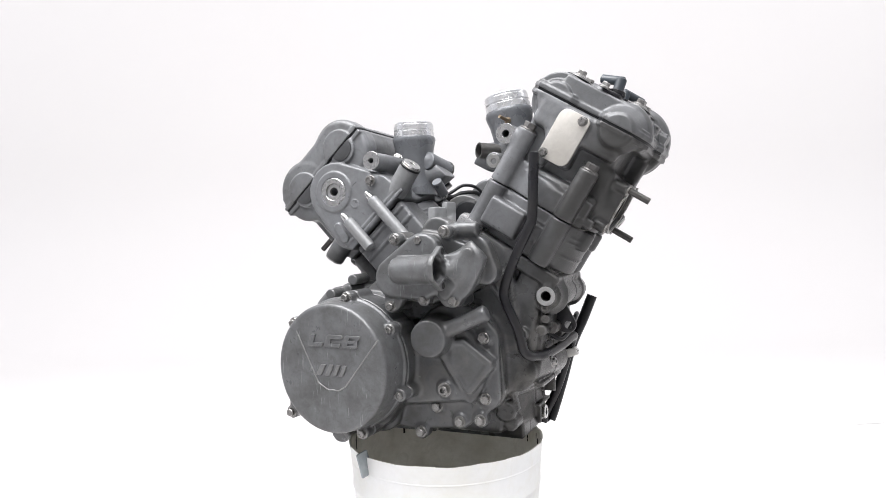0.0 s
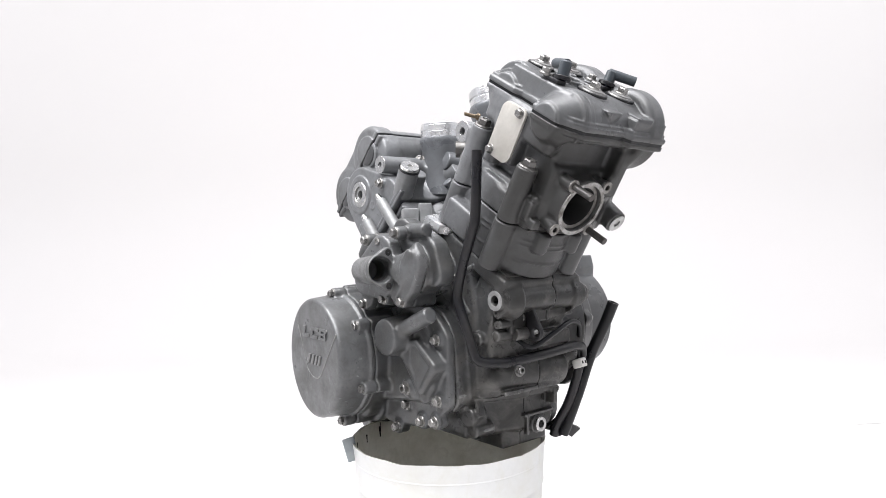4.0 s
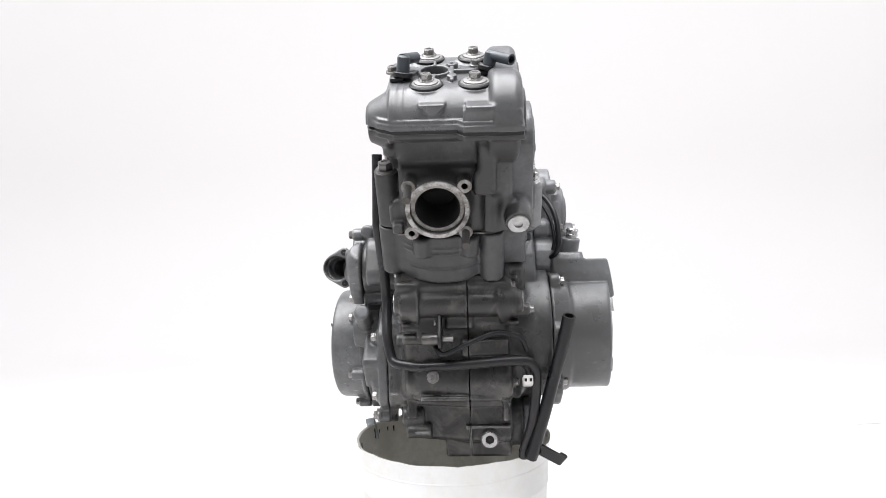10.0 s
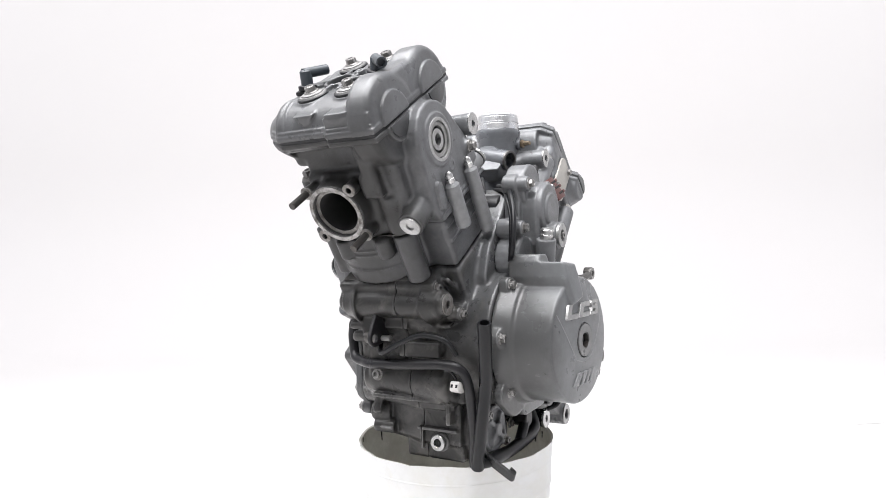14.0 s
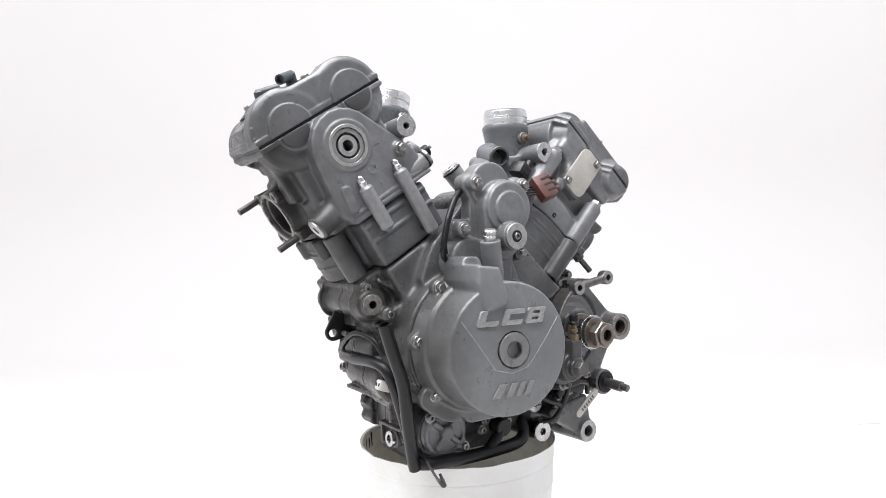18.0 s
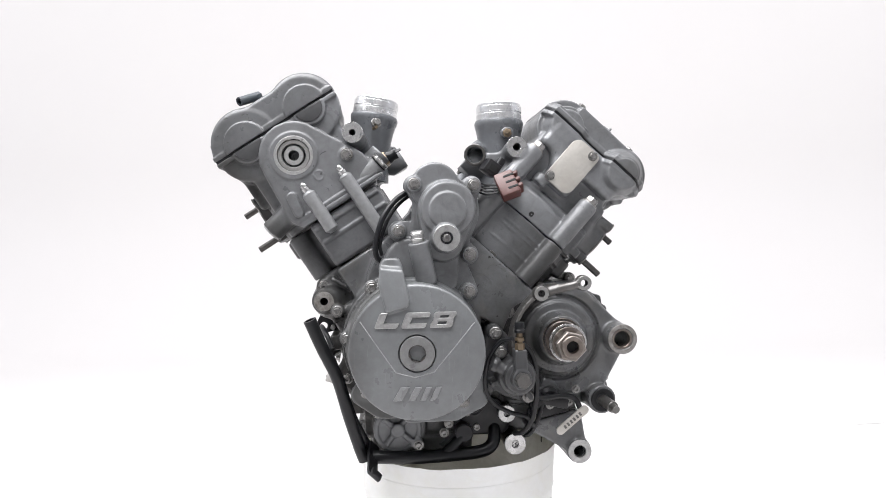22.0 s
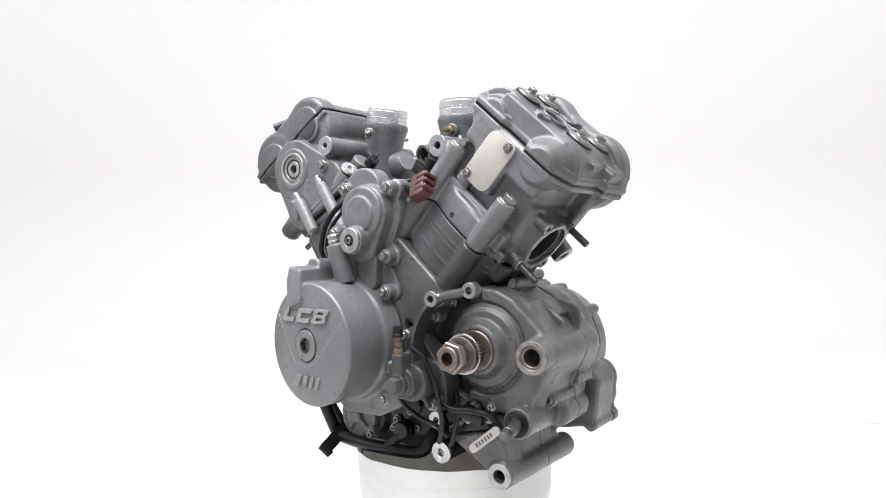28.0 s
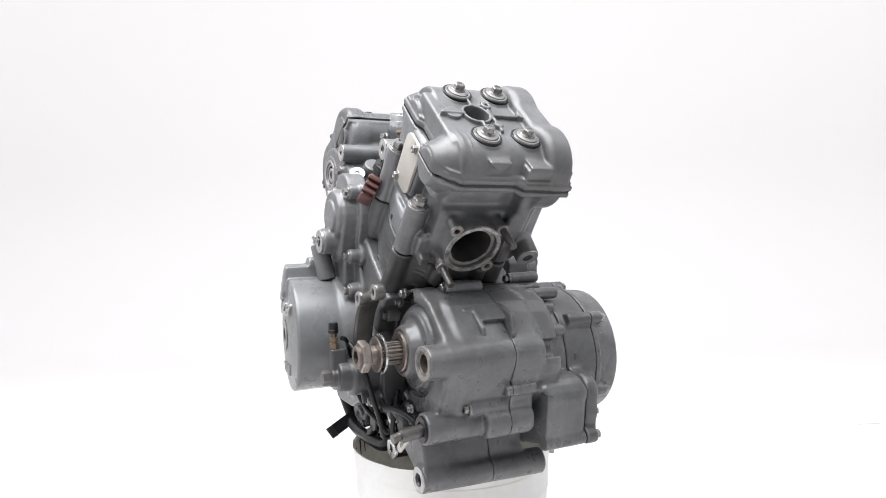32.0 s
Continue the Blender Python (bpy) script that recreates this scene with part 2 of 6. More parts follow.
def d_slab(poly, axis, lo, hi, rnd=0.003, grow=0.0):
    """A flat outline (pairs in the two other axes, in order) drawn out along an axis."""
    v = np.array(poly, float)
    i, j = [k for k in range(3) if k != axis]

    def f(P):
        x, y, s = P[..., i], P[..., j], P[..., axis]
        d = np.full(x.shape, 1e9)
        inside = np.zeros(x.shape, bool)
        for n in range(len(v)):
            ax_, ay_ = v[n - 1]
            bx_, by_ = v[n]
            ex, ey = bx_ - ax_, by_ - ay_
            wx, wy = x - ax_, y - ay_
            t = np.clip((wx * ex + wy * ey) / (ex * ex + ey * ey + 1e-18), 0, 1)
            d = np.minimum(d, (wx - ex * t) ** 2 + (wy - ey * t) ** 2)
            cross = (ay_ > y) != (by_ > y)
            inside ^= cross & (x < ax_ + (y - ay_) * ex / (ey if abs(ey) > 1e-12 else 1e-12))
        d = np.sqrt(d) * np.where(inside, -1, 1) - grow
        dx, dy = d + rnd, np.abs(s - (lo + hi) / 2) - (hi - lo) / 2 + rnd
        return np.minimum(np.maximum(dx, dy), 0) + np.hypot(np.maximum(dx, 0), np.maximum(dy, 0)) - rnd
    a, b = np.zeros(3), np.zeros(3)
    a[[i, j]], b[[i, j]] = v.min(0) - grow, v.max(0) + grow
    a[axis], b[axis] = lo, hi
    return f, a, b


def round_hull(circles, seg=20):
    """Convex outline round circles (x, y, r)."""
    pts = []
    for x, y, r in circles:
        pts += [(x + r * math.cos(2 * math.pi * k / seg), y + r * math.sin(2 * math.pi * k / seg)) for k in range(seg)]
    pts = sorted(set(pts))

    def half(ps):
        out = []
        for p in ps:
            while len(out) > 1 and (out[-1][0] - out[-2][0]) * (p[1] - out[-2][1]) - (out[-1][1] - out[-2][1]) * (p[0] - out[-2][0]) <= 0:
                out.pop()
            out.append(p)
        return out[:-1]
    return half(pts) + half(pts[::-1])


def d_hull(circles, axis, lo, hi, rnd=0.003):
    return d_slab(round_hull(circles), axis, lo, hi, rnd)


class Solid:
    def __init__(self, lo, hi, h):
        self.lo, self.h = np.array(lo, float), h
        n = np.ceil((np.array(hi) - self.lo) / h).astype(int) + 1
        self.d = np.full(n, 0.03, dtype=np.float32)

    def _block(self, prim, pad):
        f, a, b = prim
        n = np.array(self.d.shape)
        i0 = np.clip(np.floor((a - pad - self.lo) / self.h).astype(int), 0, n)
        i1 = np.clip(np.ceil((b + pad - self.lo) / self.h).astype(int) + 1, 0, n)
        if (i1 <= i0).any():
            return None, None
        ax = [self.lo[k] + self.h * np.arange(i0[k], i1[k]) for k in range(3)]
        P = np.stack(np.meshgrid(*ax, indexing="ij"), -1)
        sl = tuple(slice(i0[k], i1[k]) for k in range(3))
        return sl, f(P)

    def add(self, *prims, k=0.004):
        for p in prims:
            sl, d = self._block(p, max(0.006, 1.5 * k))
            if sl:
                self.d[sl] = smin(self.d[sl], d, k)
        return self

    def cut(self, *prims, k=0.0015):
        for p in prims:
            sl, d = self._block(p, max(0.004, 1.5 * k))
            if sl:
                self.d[sl] = -smin(-self.d[sl], d, k)
        return self

    def keep(self, axis, lo=None, hi=None):
        s = self.lo[axis] + self.h * np.arange(self.d.shape[axis])
        shape = [1, 1, 1]
        shape[axis] = -1
        s = s.reshape(shape)
        if lo is not None:
            self.d = np.maximum(self.d, lo - s)
        if hi is not None:
            self.d = np.maximum(self.d, s - hi)
        return self

    def copy(self):
        o = Solid(self.lo, self.lo, self.h)
        o.d = self.d.copy()
        return o

    def mesh(self, name, mat):
        d = np.pad(self.d, 1, constant_values=0.03).astype(float)
        org = self.lo - self.h
        ins = d < 0
        n = np.array(d.shape) - 1
        cs = [(i, j, k) for i in (0, 1) for j in (0, 1) for k in (0, 1)]
        cnt = sum(ins[i:n[0] + i, j:n[1] + j, k:n[2] + k].astype(np.int8) for i, j, k in cs)
        act = np.argwhere((cnt > 0) & (cnt < 8))
        ident = np.full(n, -1, dtype=np.int64)
        ident[tuple(act.T)] = np.arange(len(act))
        acc, num = np.zeros((len(act), 3)), np.zeros(len(act))
        for a in cs:
            for ax in range(3):
                if a[ax]:
                    continue
                b = list(a)
                b[ax] = 1
                da = d[tuple((act + a).T)]
                db = d[tuple((act + b).T)]
                hit = (da < 0) != (db < 0)
                t = np.where(hit, da / np.where(hit, da - db, 1), 0)
                p = np.array(a, float) + np.zeros((len(act), 3))
                p[:, ax] += t
                acc += p * hit[:, None]
                num += hit
        verts = org + self.h * (act + acc / num[:, None])
        faces = []
        for ax in range(3):
            sl0, sl1 = [slice(None)] * 3, [slice(None)] * 3
            sl0[ax], sl1[ax] = slice(0, -1), slice(1, None)
            a, b = ins[tuple(sl0)], ins[tuple(sl1)]
            e = np.argwhere(a != b)
            u, w = (ax + 1) % 3, (ax + 2) % 3
            quad = []
            for du, dw in ((0, 0), (1, 0), (1, 1), (0, 1)):
                q = e.copy()
                q[:, u] -= du
                q[:, w] -= dw
                quad.append(ident[tuple(q.T)])
            quad = np.stack(quad, 1)
            flip = ~a[tuple(e.T)]
            quad[flip] = quad[flip][:, ::-1]
            faces.append(quad)
        faces = np.concatenate(faces)
        faces = faces[(faces >= 0).all(1)]
        me = bpy.data.meshes.new(name)
        me.vertices.add(len(verts))
        me.vertices.foreach_set("co", verts.ravel())
        me.loops.add(faces.size)
        me.loops.foreach_set("vertex_index", faces.ravel())
        me.polygons.add(len(faces))
        me.polygons.foreach_set("loop_start", np.arange(0, faces.size, 4))
        me.polygons.foreach_set("loop_total", np.full(len(faces), 4))
        me.update(calc_edges=True)
        me.polygons.foreach_set("use_smooth", np.ones(len(faces), bool))
        me.materials.append(mat)
        me.validate()
        return me


# ---- small turned and swept pieces ----
def axes(direction):
    z = Vector(direction).normalized()
    x = z.orthogonal().normalized()
    return Matrix((x, z.cross(x), z)).transposed().to_4x4()


def turned(profile, seg=32, sides=None):
    """A lathe: (radius, height) pairs from bottom to top; sides 6 turns a hexagon."""
    bm = bmesh.new()
    rings = []
    n = sides or seg
    for r, z in profile:
        if r <= 1e-6:
            rings.append([bm.verts.new((0, 0, z))])
        else:
            rings.append([bm.verts.new((r * math.cos(2 * math.pi * k / n), r * math.sin(2 * math.pi * k / n), z)) for k in range(n)])
    for a, b in zip(rings[:-1], rings[1:]):
        for k in range(n):
            q = [a[k % len(a)], a[(k + 1) % len(a)], b[(k + 1) % len(b)], b[k % len(b)]]
            q = list(dict.fromkeys(q))
            if len(q) > 2:
                bm.faces.new(q)
    return bm


def joined(*bms):
    out = bmesh.new()
    for b in bms:
        me = bpy.data.meshes.new("tmp")
        b.to_mesh(me)
        out.from_mesh(me)
        b.free()
        bpy.data.meshes.remove(me)
    return out


def moved(bm, m):
    bmesh.ops.transform(bm, matrix=m, verts=bm.verts)
    return bm


def to_mesh(name, bm, mat, sharp=35):
    bmesh.ops.recalc_face_normals(bm, faces=bm.faces)
    me = bpy.data.meshes.new(name)
    bm.to_mesh(me)
    bm.free()
    me.polygons.foreach_set("use_smooth", np.ones(len(me.polygons), bool))
    me.set_sharp_from_angle(angle=radians(sharp))
    me.materials.append(mat)
    return me


def put(name, me, parent, m=None, label=""):
    ob = new(name, me)
    ob.parent = parent
    if m is not None:
        ob.matrix_basis = m
    return tagged(ob, label=label)


def part(name, bm, mat, parent, label="", m=None):
    return put(name, to_mesh(name, bm, mat), parent, m, label)


def smooth_path(pts, n=8):
    """Catmull-Rom through the points."""
    p = [Vector(q) for q in pts]
    p = [2 * p[0] - p[1]] + p + [2 * p[-1] - p[-2]]
    out = []
    for a, b, c, d in zip(p[:-3], p[1:-2], p[2:-1], p[3:]):
        for k in range(n):
            t = k / n
            out.append(0.5 * (2 * b + (c - a) * t + (2 * a - 5 * b + 4 * c - d) * t * t + (3 * b - a - 3 * c + d) * t ** 3))
    return out + [p[-2]]


def ribbon(pts, up, width, thick, n=6):
    """A flat strap along a smooth path, its width along up."""
    path = smooth_path(pts, n)
    up = Vector(up).normalized()
    bm = bmesh.new()
    rings = []
    for k, c in enumerate(path):
        t = (path[min(k + 1, len(path) - 1)] - path[max(k - 1, 0)]).normalized()
        s = t.cross(up).normalized() * thick / 2
        w = up * width / 2
        rings.append([bm.verts.new(c + q) for q in (s + w, -s + w, -s - w, s - w)])
    for a, b in zip(rings[:-1], rings[1:]):
        for i in range(4):
            bm.faces.new((a[i], a[(i + 1) % 4], b[(i + 1) % 4], b[i]))
    bm.faces.new(rings[0])
    bm.faces.new(rings[-1])
    return bm


def swept(pts, r, seg=14, bore=0.0, n=8):
    """A tube along a smooth path, capped, or open with a bore at its ends."""
    path = smooth_path(pts, n)
    bm = bmesh.new()
    t0 = (path[1] - path[0]).normalized()
    x = t0.orthogonal().normalized()
    rings = []
    for k, c in enumerate(path):
        t = (path[min(k + 1, len(path) - 1)] - path[max(k - 1, 0)]).normalized()
        x = (x - t * x.dot(t)).normalized()
        y = t.cross(x)
        rings.append([bm.verts.new(c + r * (math.cos(2 * math.pi * i / seg) * x + math.sin(2 * math.pi * i / seg) * y)) for i in range(seg)])
    for a, b in zip(rings[:-1], rings[1:]):
        for i in range(seg):
            bm.faces.new((a[i], a[(i + 1) % seg], b[(i + 1) % seg], b[i]))
    for ring, at, nxt in ((rings[0], path[0], path[1]), (rings[-1], path[-1], path[-2])):
        if bore:
            inward = (nxt - at).normalized() * bore * 1.5
            lip = [bm.verts.new(at + (v.co - at) * (bore / r)) for v in ring]
            deep = [bm.verts.new(v.co + inward) for v in lip]
            for i in range(seg):
                bm.faces.new((ring[i], ring[(i + 1) % seg], lip[(i + 1) % seg], lip[i]))
                bm.faces.new((lip[i], lip[(i + 1) % seg], deep[(i + 1) % seg], deep[i]))
            bm.faces.new(deep)
        else:
            bm.faces.new(ring)
    return bm


def block(size, bevel=0.0015, seg=2):
    bm = bmesh.new()
    bmesh.ops.create_cube(bm, size=1.0)
    bmesh.ops.scale(bm, vec=size, verts=bm.verts)
    bmesh.ops.bevel(bm, geom=bm.edges[:], offset=bevel, segments=seg, affect="EDGES", profile=0.5)
    return bm


def cutout(poly, depth, bevel=0.0008):
    """A flat outline (x, y) with a thickness along z and eased edges."""
    bm = bmesh.new()
    f = bm.faces.new([bm.verts.new((x, y, 0)) for x, y in poly])
    top = bmesh.ops.extrude_face_region(bm, geom=[f])
    bmesh.ops.translate(bm, vec=(0, 0, depth), verts=[v for v in top["geom"] if isinstance(v, bmesh.types.BMVert)])
    if bevel:
        bmesh.ops.bevel(bm, geom=[e for e in bm.edges if abs(e.verts[0].co.z - depth) < 1e-7 and abs(e.verts[1].co.z - depth) < 1e-7],
                        offset=bevel, segments=2, affect="EDGES", profile=0.5)
    return bm


_bolts = {}


def bolt_mesh(kind, r, mat):
    key = (kind, round(r, 4), mat.name)
    if key in _bolts:
        return _bolts[key]
    if kind == "hex":
        bm = joined(turned([(0, -0.3 * r), (1.45 * r, -0.3 * r), (1.45 * r, 0.12 * r), (1.3 * r, 0.3 * r), (0, 0.3 * r)], 24),
                    turned([(0, 0.25 * r), (1.08 * r, 0.25 * r), (1.08 * r, 1.1 * r), (0.92 * r, 1.28 * r), (0.55 * r, 1.28 * r), (0.5 * r, 1.15 * r), (0, 1.15 * r)], sides=6))
    elif kind == "allen":
        bm = joined(turned([(0, -0.2 * r), (1.5 * r, -0.2 * r), (1.5 * r, 0.1 * r), (1.4 * r, 0.16 * r), (0, 0.16 * r)], 24),
                    turned([(0, 0.1 * r), (r, 0.1 * r), (r, 1.0 * r), (0.9 * r, 1.12 * r), (0.55 * r, 1.12 * r)], 24),
                    turned([(0.55 * r, 1.12 * r), (0.5 * r, 0.5 * r), (0, 0.5 * r)], sides=6))
    else:  # dome
        bm = turned([(0, 0), (r, 0), (r, 0.7 * r), (0.85 * r, 1.25 * r), (0.55 * r, 1.6 * r), (0.3 * r, 1.7 * r), (0, 1.72 * r)], 20)
    _bolts[key] = to_mesh("bolt", bm, mat, 30)
    return _bolts[key]


def bolt(parent, at, direction, r=0.0055, kind="hex", mat=None, name="bolt", spin=0.3):
    m = Matrix.Translation(at) @ axes(direction) @ Matrix.Rotation(spin + at[0] * 40, 4, "Z")
    return put(name, bolt_mesh(kind, r, mat or ZINC), parent, m)


def rod(parent, name, a, b, r, mat, label="", ease=0.12, seg=28):
    a, b = Vector(a), Vector(b)
    ln = (b - a).length
    e = r * ease
    bm = turned([(0, 0), (r - e, 0), (r, e), (r, ln - e), (r - e, ln), (0, ln)], seg)
    return part(name, bm, mat, parent, label, Matrix.Translation(a) @ axes(b - a))


def ring(parent, name, at, direction, r_out, r_in, thick, mat, label="", seg=36, depth=None):
    """A washer-like ring; with depth, its hole is a blind bore of that depth."""
    e = min(0.15 * thick, 0.0012)
    prof = [(r_in, 0), (r_out, 0), (r_out, thick - e), (r_out - e, thick), (r_in + e * 0.5, thick), (r_in, thick - e * 0.5)]
    prof += [(r_in, thick - depth), (0, thick - depth)] if depth else [(r_in, 0)]
    return part(name, turned(prof, seg), mat, parent, label, Matrix.Translation(at) @ axes(direction))


# ---- frames of the two cylinders: x to the exhaust, y to the cam chain, z along the bore ----
CRANK = Vector((-0.056, 0.0, 0.522))


def bore_frame(side):
    a = radians(32 if side < 0 else 43)
    v = Vector((side * math.cos(a), 0, -math.sin(a)))
    w = Vector((0, side, 0))
    u = Vector((side * math.sin(a), 0, math.cos(a)))
    o = CRANK if side < 0 else CRANK + 0.025 * v + 0.018 * u + Vector((0, -0.064, 0))
    return Matrix.Translation(o) @ Matrix((v, w, u)).transposed().to_4x4()


FRONT, REAR = bore_frame(-1), bore_frame(1)


def d_box_in(m, c, h, rnd=0.003):
    """A box given in the frame m."""
    R = np.array(m.to_3x3())
    f, a, b = d_box((0, 0, 0), h, rnd)
    at = np.array(m @ Vector(c))
    e = np.abs(R) @ np.array(h, float)
    return (lambda P: f((P - at) @ R)), at - e, at + e


# ---- setting ----
def build_sweep():
    """White studio sweep: floor that curves up into the back wall, and goes on round and over the camera."""
    prof = [(-3.9, 0.0), (2.6, 0.0)]
    for k in range(1, 13):
        a = math.pi / 2 * k / 12
        prof.append((2.6 + 1.2 * math.sin(a), 1.2 - 1.2 * math.cos(a)))
    prof += [(3.8, 5.0)]
    bm = bmesh.new()
    rows = [[bm.verts.new((x, y, z)) for y, z in prof] for x in (-9.0, 9.0)]
    for k in range(len(prof) - 1):
        bm.faces.new((rows[0][k], rows[0][k + 1], rows[1][k + 1], rows[1][k]))
    ob = new("ground", to_mesh("ground", bm, SWEEP))
    tagged(ob, "white studio floor curving up into a backdrop", "floor", kind="structure")


build_sweep()


def build_dimming_wall():
    """Unseen grey wall added behind the camera to hold back light from there."""
    bm = moved(block((18.0, 0.2, 5.0), 0.01, 1), Matrix.Translation((0, -4.0, 2.5)))
    tagged(new("dimming_wall", to_mesh("dimming_wall", bm, WALL)), "unseen grey wall added behind the camera to dim light from there", "wall", kind="structure")


build_dimming_wall()


def floor_marks():
    """Faint grey strips on the white floor."""
    rng = random.Random(3)
    for x0, y0, x1, y1 in ((-1.37, 1.29, -1.30, 1.33), (-1.29, 1.335, -1.24, 1.42), (1.34, 1.22, 1.45, 1.235)):
        bm = bmesh.new()
        n = 12
        top, low = [], []
        for k in range(n + 1):
            t = k / n
            x, y = x0 + (x1 - x0) * t, y0 + (y1 - y0) * t + rng.uniform(-0.004, 0.004)
            w = 0.0035 * math.sin(math.pi * (0.08 + 0.84 * t)) * rng.uniform(0.4, 1.0)
            top.append(bm.verts.new((x, y + w, 0.0006)))
            low.append(bm.verts.new((x, y - w, 0.0006)))
        for k in range(n):
            bm.faces.new((low[k], low[k + 1], top[k + 1], top[k]))
        tagged(new("floor_mark", to_mesh("floor_mark", bm, STRIP_GREY)), "faint grey strip on the white floor", "floor", kind="structure")


floor_marks()

ENGINE = tagged(new("motorcycle_engine"), "dark grey cast V-twin motorcycle engine standing on a white bucket", "engine")

# ---- bucket ----
RIM_Z = 0.363
BUCKET_AT = Matrix.Translation((0.0091, -0.0038, 0))


def build_bucket():
    b = tagged(new("bucket"), "dirty white plastic bucket under the engine", "bucket")
    outer = [(0.0, 0.0), (0.114, 0.0), (0.118, 0.004), (0.1345, RIM_Z - 0.062), (0.1362, RIM_Z - 0.0605), (0.1362, RIM_Z - 0.058), (0.1355, RIM_Z - 0.0565),
             (0.1372, RIM_Z - 0.026), (0.1377, RIM_Z - 0.0255), (0.1377, RIM_Z - 0.0240), (0.1374, RIM_Z - 0.0235), (0.1396, RIM_Z - 0.003), (0.1402, RIM_Z)]
    bm = turned(outer, 96)
    for v in bm.verts:
        if v.co.z > RIM_Z - 0.006:
            a = math.atan2(v.co.y, v.co.x)
            v.co.z += 0.0016 * noise.noise(Vector((6 * math.cos(a), 6 * math.sin(a), 0.3))) + 0.0008 * noise.noise(Vector((25 * math.cos(a), 25 * math.sin(a), 0.9)))
    part("shell", bm, BUCKET, b, "scuffed white plastic shell with stacking ridges")
    inner = [(0.1400, RIM_Z), (0.1368, RIM_Z - 0.001), (0.1334, RIM_Z - 0.07), (0.115, 0.008), (0.0, 0.008)]
    bm = turned(inner, 96)
    for v in bm.verts:
        if v.co.z > RIM_Z - 0.006:
            a = math.atan2(v.co.y, v.co.x)
            v.co.z += 0.0016 * noise.noise(Vector((6 * math.cos(a), 6 * math.sin(a), 0.3))) + 0.0008 * noise.noise(Vector((25 * math.cos(a), 25 * math.sin(a), 0.9)))
    part("lining", bm, BUCKET_IN, b, "grey-brown dirty inside of the bucket")
    return b


BUCKET_OB = build_bucket()


# ---- crankcase ----
SEAM = -0.030
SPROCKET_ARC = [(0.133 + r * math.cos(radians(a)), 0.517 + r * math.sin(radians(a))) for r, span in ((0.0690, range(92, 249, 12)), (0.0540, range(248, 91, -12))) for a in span]


